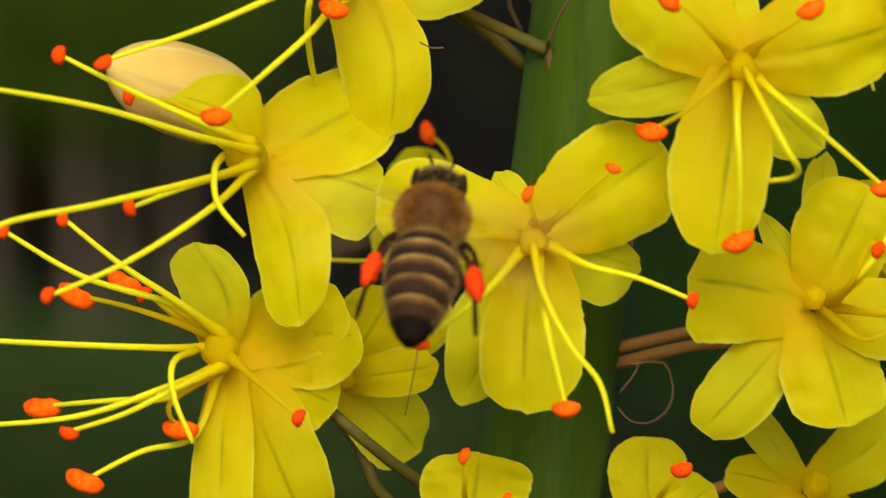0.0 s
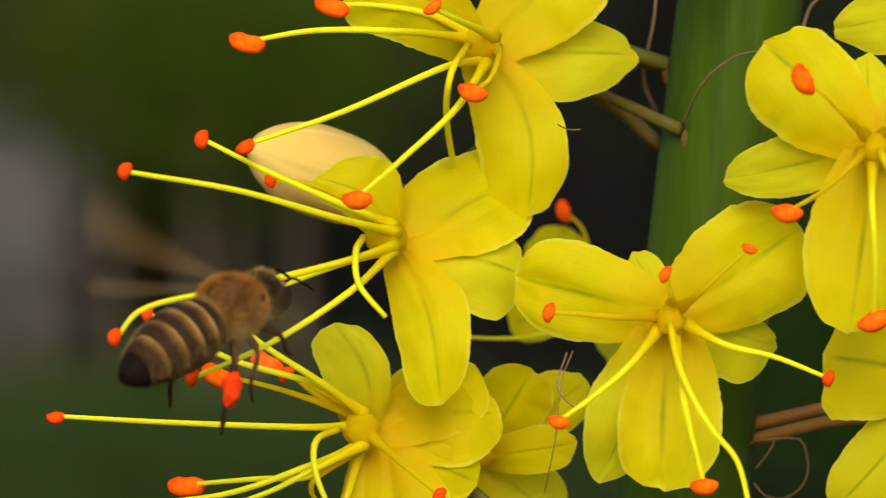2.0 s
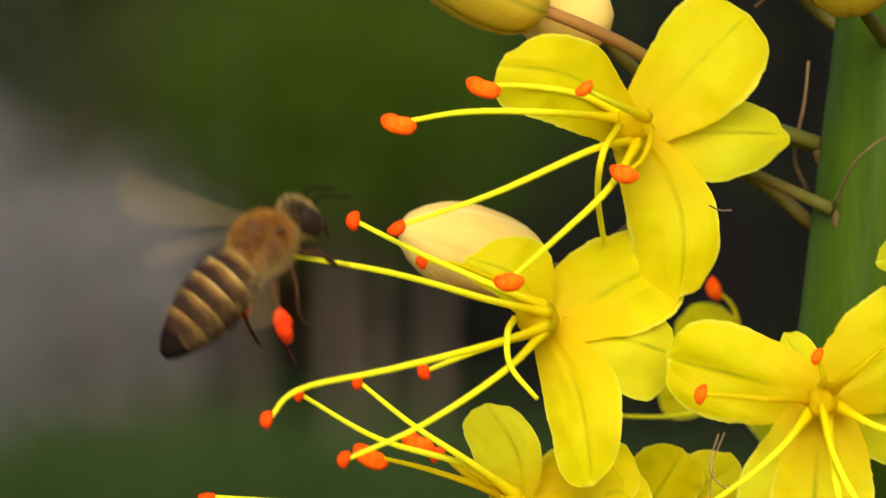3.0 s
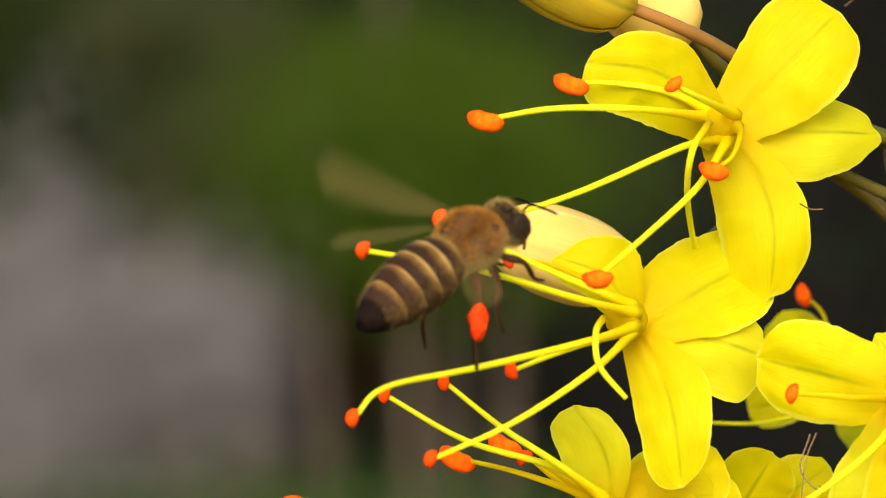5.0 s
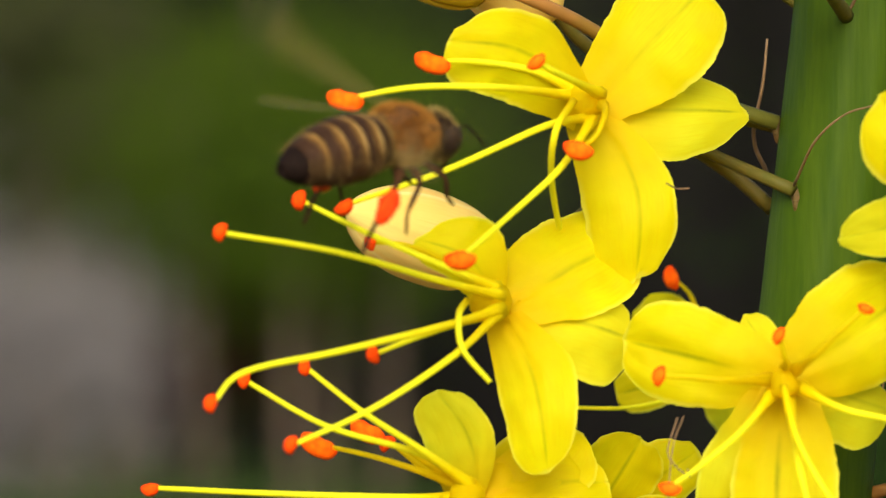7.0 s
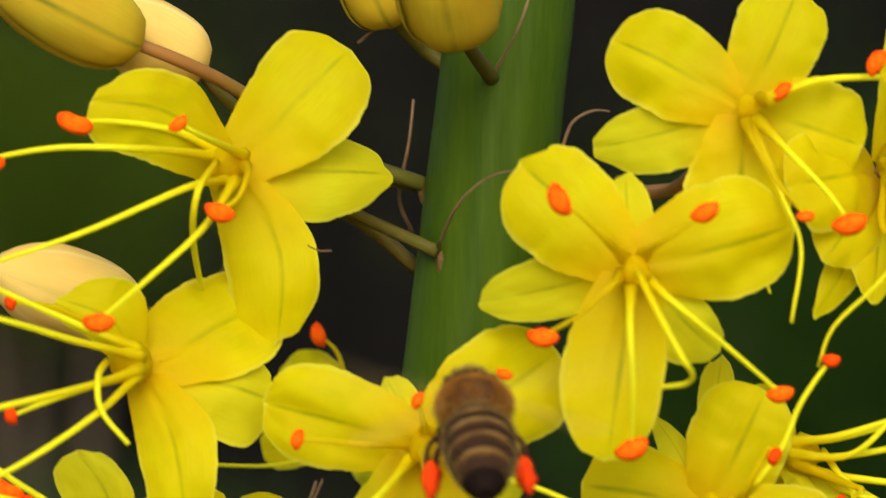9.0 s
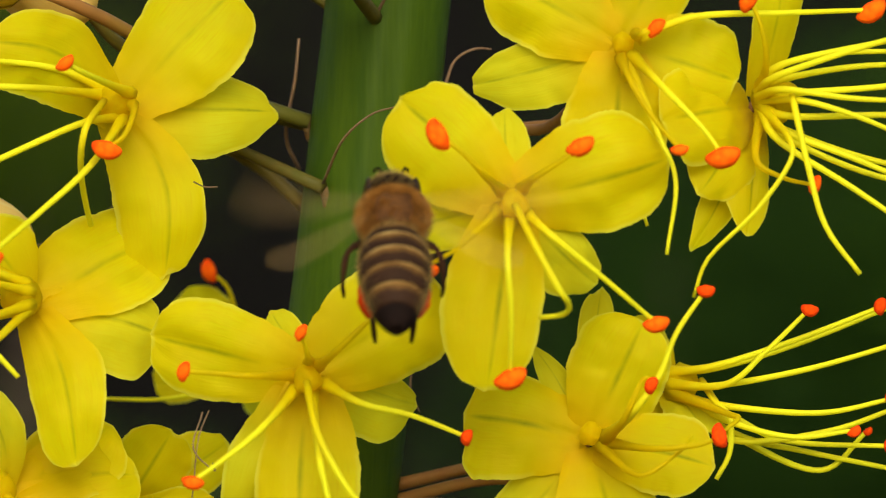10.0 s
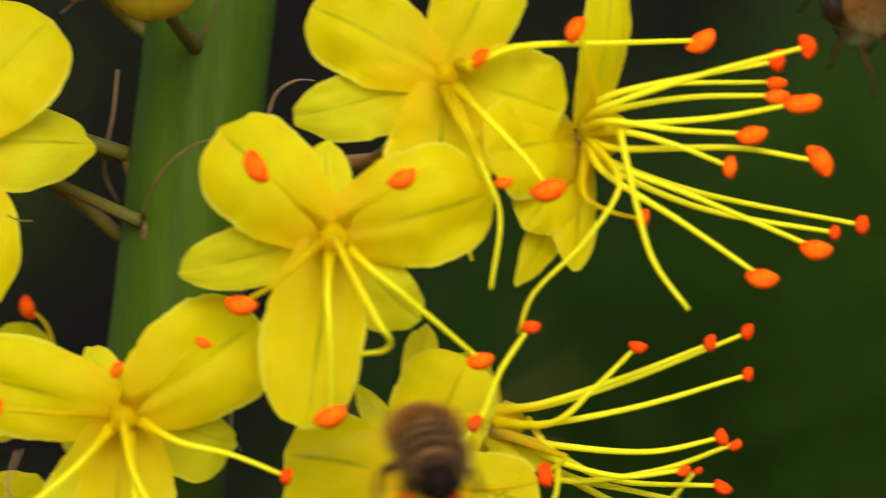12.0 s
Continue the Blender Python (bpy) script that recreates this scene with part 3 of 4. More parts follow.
flower((29.9, -26.0, -8.1), (0.05, -0.95, 0.25), [
    tepal((21.8, -24.0, -6.9), 7.5, arch=0.06, cup=-0.12, wide=0.7, skew=-0.07),
    tepal((22.6, -23.0, -16.9), 4.8, arch=0.04, pale=True),
    tepal((32.0, -26.0, -16.4), 6.7, arch=0.06),
    tepal((33.4, -25.0, -0.9), 6.6, wide=0.58, skew=-0.08),
    tepal((37.7, -26.0, -10.2), 5.5),
    tepal((26.4, -22.0, -2.5), 2.1, arch=0.03, cup=-0.15, pale=True, point=0.6, wide=0.5),
    tepal((31.1, -18.0, 1.4), 2.4, arch=0.03, pale=True),
], [
    ([(31.5, -32.0, -7.3), (32.8, -33.0, -4.6), (33.4, -33.0, -5.0)], 1.2, (0.5, 0, 1), True),
    ([(32.0, -32.0, -6.9), (33.8, -33.0, -4.4), (34.9, -33.0, -1.7), (36.8, -33.0, 1.1)], 1.2, (1, 0, 0), True),
    ([(33.3, -31.0, -9.0), (36.1, -32.0, -8.8), (37.8, -32.0, -8.3)], 1.4, (-0.3, 0, 1), True),
    ([(32.6, -31.0, -10.7), (35.1, -31.0, -9.3), (36.1, -30.0, -8.3)], 0, (-0.3, 0, 1), True),
], stalk=[(27.6, -14.0, -11.1), (22.7, -12.0, -11.6), (17.1, -9.0, -13.1)], stalk_material=RED_PEDICEL,
    label="yellow lily flower half hidden by its neighbour's petals", heart=0.75, proud=-0.3)

flower((36.1, -16.0, -5.0), SIDE_R, [
    tepal((33.0, -14.0, -0.8), 5.0),
    tepal((33.0, -12.0, -4.1), 4.8),
    tepal((34.6, -16.0, -10.7), 4.6),
    tepal((37.6, -20.0, -8.1), 3.4, arch=0.06, pale=True),
], [
    ([(38.5, -19.0, -3.9), (43.5, -20.0, -2.3), (49.3, -20.0, -0.1)], 1.2, (0.2, 0, 1), True),
    ([(38.6, -17.0, -4.1), (44.0, -18.0, -2.5), (51.9, -18.0, 0.6)], 1.2, (0.3, 0, 1), True),
    ([(38.4, -20.0, -5.2), (44.5, -21.0, -4.1), (51.6, -21.0, -2.1)], 1.0, (0.1, 0, 1), True),
    ([(39.0, -21.0, -5.1), (41.5, -22.0, -3.0), (44.4, -22.0, -0.2)], 1.2, (1, 0, -0.2), True),
    ([(39.5, -20.0, -6.6), (45.2, -21.0, -7.0), (49.9, -21.0, -6.1)], 1.2, (-0.3, 0, 1), True),
    ([(39.6, -18.0, -8.8), (45.8, -18.0, -8.3), (50.9, -18.0, -6.6)], 1.0, (0.6, 0, 0.4), True),
    ([(39.0, -22.0, -7.0), (39.6, -23.0, -7.3), (38.4, -24.0, -8.2)], 1.4, (-0.4, 0, 1), True),
    ([(39.4, -19.0, -7.6), (43.4, -20.0, -8.6), (47.4, -20.0, -8.2)], 1.0, (0.6, 0, 0.4), True),
    ([(39.4, -18.0, -7.2), (43.2, -18.0, -8.9), (50.2, -18.0, -9.3)], 1.3, (0.6, 0, -0.4), True),
    ([(40.0, -17.0, -8.5), (44.4, -17.0, -9.6), (51.1, -16.0, -11.0)], 1.2, (0.6, 0, 0.4), True),
    ([(40.5, -16.0, -8.9), (45.6, -16.0, -10.9), (48.7, -16.0, -8.3)], 0.7, (0.6, 0, 0.4), True),
], stalk=[(32.4, -10.0, -5.6), (26.7, -10.0, -9.8), (22.9, -9.0, -10.7), (17.2, -9.0, -12.0)], stalk_material=RED_PEDICEL,
    style=[(38.4, -20.0, -6.3), (39.2, -21.0, -7.3), (39.2, -21.0, -9.5), (38.3, -21.0, -11.3)],
    label="sideways-facing yellow lily flower with far-reaching stamens", heart=1.15, proud=0.3, opens=(0.35, -0.9, 0.25))

flower((31.8, -31.0, 16.8), (0.05, -1.0, 0.0), [
    tepal((23.4, -28.0, 21.2), 6.4, wide=0.58),
    tepal((22.2, -26.0, 14.3), 4.5, pale=True, wide=0.5, point=0.3, skew=-0.15),
    tepal((35.2, -28.0, 24.4), 5.8),
    tepal((31.2, -30.0, 8.7), 6.8),
    tepal((39.4, -28.0, 14.4), 6.6),
], [
    ([(32.5, -36.0, 17.1), (33.6, -36.0, 17.5)], 1.6, (0.6, 0, 0.7), False),
    ([(36.5, -30.0, 18.5), (42.5, -28.0, 18.8), (48.2, -25.0, 19.1)], 2.4, (1, 0, 0.7), False),
    ([(31.8, -36.0, 14.5), (33.1, -37.0, 12.1), (34.9, -37.0, 9.9)], 1.3, (1, 0, 0.1), False),
    ([(34.0, -35.0, 13.9), (36.3, -36.0, 11.4), (37.7, -36.0, 9.5)], 2.5, (1, 0, 0.25), False),
    ([(33.7, -34.0, 11.1), (34.8, -35.0, 7.9), (34.2, -35.0, 3.3)], 0, (1, 0, 0), False),
    ([(32.5, -24.0, 9.9), (33.3, -24.0, 6.7), (33.7, -24.0, 5.2)], 0, (1, 0, 0), False),
], stalk=[(28.4, -18.0, 12.3), (25.8, -12.0, 11.7), (21.1, -9.0, 11.5)], stalk_material=RED_PEDICEL,
    label="open yellow lily flower overlapping the one beside it", heart=0.65)

flower((41.4, -26.0, 13.4), SIDE_R, [
    tepal((42.6, -26.0, 23.5), 3.3, arch=0.06, wide=0.6),
    tepal((36.4, -27.0, 3.6), 2.8, wide=0.5, point=0.5),
    tepal((40.0, -28.0, 4.6), 3.3, wide=0.6, point=0.3, skew=0.2),
    tepal((34.3, -31.0, 11.9), 6.6, arch=0.12),
    tepal((36.8, -29.0, 7.3), 4.6, wide=0.5),
], [
    ([(41.0, -30.0, 15.6), (40.6, -31.0, 17.8), (39.9, -31.0, 19.5)], 2.0, (0.6, 0, 1), False),
    ([(41.7, -30.0, 14.7), (47.2, -32.0, 16.5), (54.0, -33.0, 18.3)], 1.6, (0.3, 0, -1), True),
    ([(42.2, -28.0, 15.5), (47.1, -29.0, 16.6), (52.8, -29.0, 17.6)], 1.5, (0.1, 0, 1), True),
    ([(41.6, -27.0, 15.2), (45.2, -27.0, 16.2), (52.9, -26.0, 16.4)], 1.6, (1, 0, 0), False),
    ([(42.5, -29.0, 14.6), (47.0, -30.0, 15.3), (52.5, -30.0, 15.4)], 1.8, (1, 0, 0.1), False),
    ([(42.8, -30.0, 13.6), (48.7, -31.0, 14.0), (53.9, -32.0, 14.9)], 2.6, (1, 0, 0.1), False),
    ([(42.0, -31.0, 13.8), (46.1, -32.0, 13.2), (50.6, -33.0, 12.9)], 2.2, (1, 0, 0.2), False),
    ([(42.7, -30.0, 12.1), (49.7, -31.0, 12.1), (54.9, -32.0, 11.2)], 2.5, (0.6, 0, -0.9), False),
    ([(43.0, -31.0, 13.1), (46.1, -32.0, 12.2), (49.2, -34.0, 10.8)], 1.6, (0.1, 0, 1), False),
    ([(42.0, -30.0, 11.2), (46.9, -31.0, 9.2), (54.7, -32.0, 5.8)], 2.3, (1, 0, -0.1), False),
    ([(42.2, -28.0, 10.9), (48.1, -29.0, 8.3), (56.3, -29.0, 6.8)], 1.0, (0.1, 0, 1), True),
    ([(42.3, -27.0, 11.4), (48.3, -27.0, 9.3), (58.3, -27.0, 7.3)], 1.3, (0.1, 0, 1), True),
    ([(41.6, -31.0, 10.6), (46.4, -32.0, 7.4), (51.2, -33.0, 4.0)], 2.3, (1, 0, -0.1), False),
    ([(42.1, -33.0, 10.7), (42.1, -34.0, 9.1), (39.9, -34.0, 6.0), (37.0, -33.0, 3.1), (36.1, -32.0, 0.6)], 0, (1, 0, 0), False),
    ([(40.3, -30.0, 9.4), (42.0, -30.0, 8.2), (44.2, -29.0, 7.7)], 1.5, (0.3, 0, 1), False),
], stalk=[(33.8, -14.0, 12.4), (26.6, -10.0, 12.0), (21.1, -9.0, 11.1)], stalk_material=RED_PEDICEL,
    style=[(42.6, -31.0, 13.1), (43.4, -32.0, 9.0), (44.5, -32.0, 5.1), (46.7, -32.0, 2.0)],
    label="sideways-facing yellow lily flower with a dense spray of stamens", heart=1.5, proud=0.5, opens=(0.35, -0.9, 0.25))

flower((-0.6, -14.0, -13.7), (0.2, -0.95, 0.15), [
    tepal((2.8, -16.0, -8.1), 5.0),
    tepal((6.4, -14.0, -8.9), 4.4),
    tepal((5.6, -18.0, -12.8), 3.2, arch=0.1, cup=-0.15),
    tepal((4.6, -11.0, -18.7), 5.5, pale=True),
], [], stalk=[(-0.8, -9.0, -16.5), (0.7, -11.0, -18.8), (2.6, -11.0, -22.2), (10.5, -9.0, -26.8)],
    label="yellow lily flower tucked behind the others")

flower((7.7, -24.0, -23.6), (0.0, -0.9, 0.3), [
    tepal((8.4, -22.0, -18.3), 7.3),
    tepal((2.2, -24.0, -25.1), 5.3),
    tepal((13.9, -24.0, -25.1), 5.3),
], [
    ([(7.3, -29.0, -20.5), (7.3, -30.0, -18.2)], 1.3, (0.4, 0, 1), False),
    ([(9.0, -29.0, -21.7), (10.0, -30.0, -21.0)], 1.2, (0.4, 0, 1), False),
], stalk=[(9.7, -14.0, -24.6), (11.7, -10.0, -24.8)], label="yellow lily flower low on the spike, its upper petal showing")

flower((19.8, -14.0, -23.6), (0.1, -0.9, 0.3), [
    tepal((19.7, -12.0, -17.6), 5.2),
    tepal((24.0, -12.0, -20.9), 4.2),
    tepal((16.1, -12.0, -25.5), 4.6, pale=True),
], [
    ([(20.4, -20.0, -20.9), (21.5, -21.0, -19.3)], 1.5, (1, 0, 0.2), True),
    ([(19.5, -19.0, -21.7), (19.5, -20.0, -20.6)], 0, (1, 0, 0), True),
], stalk=[(17.3, -10.0, -24.8), (13.6, -9.0, -24.9)], label="yellow lily flower low on the spike behind the stem")

flower((30.8, -14.0, -20.8), (0.2, -0.9, 0.2), [
    tepal((25.8, -12.0, -15.5), 2.5, cup=-0.15, pale=True),
    tepal((24.9, -12.0, -20.0), 3.2),
    tepal((33.0, -13.0, -25.7), 5.7),
    tepal((36.7, -13.0, -16.4), 4.8),
    tepal((27.2, -12.0, -24.7), 4.8),
], [], stalk=[(29.0, -10.0, -19.9), (23.3, -10.0, -21.6), (14.7, -9.0, -24.9)], stalk_material=RED_PEDICEL,
    label="yellow lily flower low on the spike on a reddish stalk")

# ---- buds ----
bud((-6.9, -8.0, 3.8), (-16.1, -14.0, 6.9), 6.0, [(-3.2, -9.0, 4.7), (4.2, -11.0, 10.9), (8.3, -6.0, 9.8), (11.7, -7.0, 6.9)], BUD, "plump cream lily bud with green ribs", PEDICEL)
bud((-6.2, -20.0, 21.0), (-16.0, -24.0, 25.7), 5.6, [(-3.5, -19.0, 20.0), (0.1, -15.0, 18.3), (5.2, -10.0, 14.9), (12.0, -9.0, 12.5)], BUD_GOLD, "closed golden lily bud with green ribs", BUD_STALK)
bud((-2.2, -14.0, 19.6), (-9.0, -16.0, 23.5), 5.4, [(-0.3, -12.0, 17.4), (5.2, -8.0, 14.2), (12.1, -8.0, 12.3)], BUD, "closed creamy yellow lily bud behind another", PEDICEL)
bud((14.0, -22.0, 21.6), (12.3, -30.0, 28.2), 6.6, [(15.2, -18.0, 20.5), (16.4, -13.0, 19.3)], BUD_GOLD, "round golden lily bud with dark ribs on the stem", PEDICEL)
bud((10.1, -12.0, 22.7), (7.4, -14.0, 28.8), 5.0, [(12.0, -9.0, 21.4), (14.0, -9.0, 20.0)], BUD_GOLD, "golden lily bud half hidden behind the stem's front bud", PEDICEL)
flower((7.6, 8.0, -3.5), (-0.2, -0.9, 0.1), [
    tepal((3.2, 10.0, 1.0), 4.4), tepal((1.2, 10.0, -5.4), 3.4), tepal((11.1, 12.0, -8.4), 4.3, pale=True),
], [([(7.2, 9.0, -1.5), (6.6, 9.0, 1.2), (5.3, 9.0, 2.6)], 1.9, (-0.3, 0, 1), False), ([(5.6, 4.0, -5.4), (2.1, 2.0, -6.2), (-2.6, 0.0, -6.1)], 0, (1, 0, 0), False)],
    stalk=[(11.1, 2.0, -3.5), (12.9, -6.0, -2.7)], label="yellow lily flower behind the spike, mostly hidden")


# ---- fine threads caught on the petals ----
def fibre(points, thick, label):
    pts = [Vector(p) for p in points]
    top = tagged(new("plant_fibre"), label, "fibre", "fibres on the petals")
    top.location = world_mm(pts[0])
    ob = part("thread", tube("thread", [mm(p - pts[0]) for p in curve_points(pts, 24)], lambda t: thick / 1000, BRACT, 5), top)
    return ob


fibre([(4.9, -31.0, -6.5), (4.3, -31.0, -8.8), (5.6, -31.0, -10.2), (5.5, -31.0, -9.7)], 0.05, "fine brown fibre curled on a petal")
fibre([(5.3, -31.0, -6.4), (4.6, -31.0, -8.3), (4.2, -30.0, -11.9), (3.5, -27.0, -15.7)], 0.04, "fine brown fibre hanging between petals")
fibre([(4.4, -26.0, 8.2), (5.1, -24.5, 7.9), (5.9, -24.0, 7.9)], 0.05, "short pale fibre stuck to a petal's edge")

# ---- background ----
def leaf_mass(name, centre, spread, count, size, colours, label, seed, lean=0.5, category="shrub"):
    """A shrub: woody shoots from the ground and many separate pointed leaves."""
    rng = random.Random(seed)
    top = tagged(new(name), label, category)
    c = Vector(centre)
    top.location = (c.x, c.y, 0)
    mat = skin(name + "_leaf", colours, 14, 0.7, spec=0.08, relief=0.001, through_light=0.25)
    wood = skin(name + "_wood", ((0.06, 0.04, 0.025), (0.12, 0.08, 0.05)), 60, 0.8, relief=0.001)
    for k in range(5):
        end = Vector((rng.uniform(-0.6, 0.6) * spread[0], rng.uniform(-0.5, 0.5) * spread[1], c.z + rng.uniform(-0.3, 0.6) * spread[2]))
        pts = curve_points([Vector((end.x * 0.2, end.y * 0.2, 0)), Vector((end.x * 0.5, end.y * 0.4, end.z * 0.5)), end], 10)
        part("branch", tube("branch", pts, lambda t: 0.009 * (1 - 0.7 * t), wood, 7), top)
    verts, faces = [], []
    for k in range(count):
        q = Vector((rng.gauss(0, 0.5) * spread[0], rng.gauss(0, 0.5) * spread[1], c.z + rng.gauss(0, 0.5) * spread[2]))
        if q.z < 0.03:
            continue
        d = Vector((rng.gauss(0, 1), rng.gauss(-0.2, 0.4), rng.gauss(lean, 0.8))).normalized()
        n = Vector((rng.gauss(0, 0.35), rng.gauss(-1, 0.35), rng.gauss(0.7, 0.3)))
        s = d.cross(n).normalized()
        up = s.cross(d)
        L = size * rng.uniform(0.6, 1.3)
        w = L * rng.uniform(0.2, 0.3)
        i = len(verts)
        verts += [q, q + d * L * 0.35 + s * w + up * w * 0.3, q + d * L * 0.75 + s * w * 0.7 - up * w * 0.1, q + d * L - up * w * 0.6,
                  q + d * L * 0.75 - s * w * 0.7 - up * w * 0.1, q + d * L * 0.35 - s * w + up * w * 0.3, q + d * L * 0.5]
        faces += [(i, i + 1, i + 6), (i + 1, i + 2, i + 6), (i + 2, i + 3, i + 6), (i + 3, i + 4, i + 6), (i + 4, i + 5, i + 6), (i + 5, i, i + 6)]
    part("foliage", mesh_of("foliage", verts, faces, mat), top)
    # coarser leaves clothe the shrub down to the soil
    verts, faces = [], []
    for k in range(1500):
        h = rng.uniform(0.02, 0.82)
        a, q = rng.uniform(0, 2 * math.pi), rng.uniform(0.2, 1.0) ** 0.5 * (0.16 + 0.10 * math.sin(h * 3.2))
        p = Vector((math.cos(a) * q, math.sin(a) * q, h))
        d = Vector((math.cos(a), math.sin(a), rng.gauss(0.2, 0.6))).normalized()
        s = d.cross(Vector((rng.gauss(0, 0.4), rng.gauss(0, 0.4), 1))).normalized()
        L = rng.uniform(0.03, 0.06)
        i = len(verts)
        verts += [p, p + d * L * 0.5 + s * L * 0.24, p + d * L, p + d * L * 0.5 - s * L * 0.24, p + d * L * 0.5 + s.cross(d) * L * 0.05]
        faces += [(i, i + 1, i + 4), (i + 1, i + 2, i + 4), (i + 2, i + 3, i + 4), (i + 3, i, i + 4)]
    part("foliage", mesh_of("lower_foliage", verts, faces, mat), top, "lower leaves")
    return top


def ground_sheet():
    soil = skin("dark_garden_soil", ((0.03, 0.022, 0.016), (0.06, 0.045, 0.032)), 6, 0.9, relief=0.01)
    n = 60
    verts, faces = [], []
    for j in range(n + 1):
        for i in range(n + 1):
            x, y = ((i / n * 2 - 1) ** 3) * 400, ((j / n * 2 - 1) ** 3) * 400
            verts.append((x, y, 0.03 * noise.noise(Vector((x * 1.3, y * 1.3, 0))) - 0.015))
    for j in range(n):
        for i in range(n):
            a = j * (n + 1) + i
            faces.append((a, a + 1, a + n + 2, a + n + 1))
    tagged(new("ground", mesh_of("ground", verts, faces, soil)), "dark bare garden soil", "ground", kind="structure")


def board(width, height, depth, seed):
    """A weathered upright board with softened edges and a slightly worn top."""
    bm = bmesh.new()
    bmesh.ops.create_cube(bm, size=1)
    for v in bm.verts:
        v.co = Vector((v.co.x * width, v.co.y * depth, (v.co.z + 0.5) * height))
    bmesh.ops.bevel(bm, geom=bm.edges[:], offset=min(depth, width) * 0.18, segments=2, affect="EDGES")
    bmesh.ops.subdivide_edges(bm, edges=[e for e in bm.edges if e.calc_length() > height * 0.5], cuts=6)
    for v in bm.verts:
        v.co += Vector((noise.noise(v.co * 9 + Vector((seed, 0, 0))), noise.noise(v.co * 9 + Vector((0, seed, 0))), 0)) * 0.0015
    me = bpy.data.meshes.new("board")
    bm.to_mesh(me)
    bm.free()
    return me


ground_sheet()
# near-black boards: the shade behind the flowers is put into the wood colour
SHADED_WOOD = skin("weathered_wood_in_shade", ((0.0038, 0.0034, 0.0031), (0.0088, 0.0077, 0.007)), 10, 0.95, spec=0.02, relief=0.002, stretch=(4, 4, 0.4))
fence = tagged(new("fence"), "weathered board fence behind the flowers, its wood darkened to stand for shade", "fence")
fence.location = (0, 2.6, 0)
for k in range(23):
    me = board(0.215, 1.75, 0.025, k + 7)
    me.materials.append(SHADED_WOOD)
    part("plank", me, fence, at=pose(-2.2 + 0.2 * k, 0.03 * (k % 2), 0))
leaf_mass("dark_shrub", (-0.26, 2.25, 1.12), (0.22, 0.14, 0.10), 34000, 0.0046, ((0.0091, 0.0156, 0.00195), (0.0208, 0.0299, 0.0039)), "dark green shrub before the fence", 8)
leaf_mass("green_shrub", (-0.103, 1.90, 1.060), (0.069, 0.12, 0.050), 9000, 0.0044, ((0.024, 0.046, 0.0006), (0.041, 0.063, 0.0012)), "leafy green shrub before the fence", 5)
OLIVE = ((0.025, 0.028, 0.008), (0.040, 0.042, 0.013))
leaf_mass("olive_shrub", (-0.177, 2.00, 1.063), (0.041, 0.10, 0.046), 5000, 0.0042, OLIVE, "dull olive-green leafy shrub before the fence", 31)
leaf_mass("olive_shrub", (-0.203, 2.05, 1.120), (0.033, 0.10, 0.018), 4500, 0.0042, OLIVE, "dull olive-green leafy shrub before the fence", 33)
leaf_mass("olive_shrub", (-0.270, 1.95, 0.968), (0.019, 0.08, 0.064), 6000, 0.0042, OLIVE, "narrow olive-green plant before the fence", 35)
leaf_mass("low_shrub", (-0.152, 1.70, 0.909), (0.160, 0.12, 0.034), 34000, 0.0044, ((0.021, 0.039, 0.006), (0.036, 0.057, 0.012)), "low dark green plant before the fence", 11)
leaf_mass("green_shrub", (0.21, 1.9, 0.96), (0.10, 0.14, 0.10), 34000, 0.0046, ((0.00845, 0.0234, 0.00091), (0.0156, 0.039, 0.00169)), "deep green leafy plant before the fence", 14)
leaf_mass("green_shrub", (0.275, 1.80, 1.007), (0.044, 0.10, 0.091), 16000, 0.0046, ((0.0144, 0.0396, 0.0012), (0.0252, 0.0576, 0.0024)), "mid-green leafy plant before the fence", 41)
GREY = ((0.178, 0.158, 0.149), (0.126, 0.110, 0.104))
leaf_mass("silver_plant", (-0.227, 1.75, 0.963), (0.029, 0.06, 0.080), 6600, 0.0041, GREY, "silver-grey leafy plant before the fence", 21)
leaf_mass("silver_plant", (-0.185, 1.80, 0.988), (0.034, 0.06, 0.038), 3700, 0.0041, GREY, "silver-grey leafy plant before the fence", 23)
leaf_mass("red_leaved_plant", (-0.153, 2.10, 1.002), (0.038, 0.10, 0.027), 16000, 0.005, ((0.045, 0.014, 0.010), (0.07, 0.024, 0.016)), "reddish-brown leafy plant before the fence", 17)


# ---- bees ----
def loft(name, rings, material, sides=20, uv=True):
    """A closed skin over rings: (x, y, z, half width, half height)."""
    verts, faces, uvs = [], [], []
    n = len(rings)
    for i, (x, y, z, w, h) in enumerate(rings):
        for k in range(sides):
            a = 2 * math.pi * k / sides
            verts.append(mm((x, y + math.cos(a) * w, z + math.sin(a) * h)))
            uvs.append((k / sides, i / (n - 1)))
    for i in range(n - 1):
        for k in range(sides):
            faces.append((i * sides + k, (i + 1) * sides + k, (i + 1) * sides + (k + 1) % sides, i * sides + (k + 1) % sides))
    faces.append(tuple(range(sides)))
    faces.append(tuple(range(n * sides - 1, (n - 1) * sides - 1, -1)))
    return mesh_of(name, verts, faces, material, uvs)


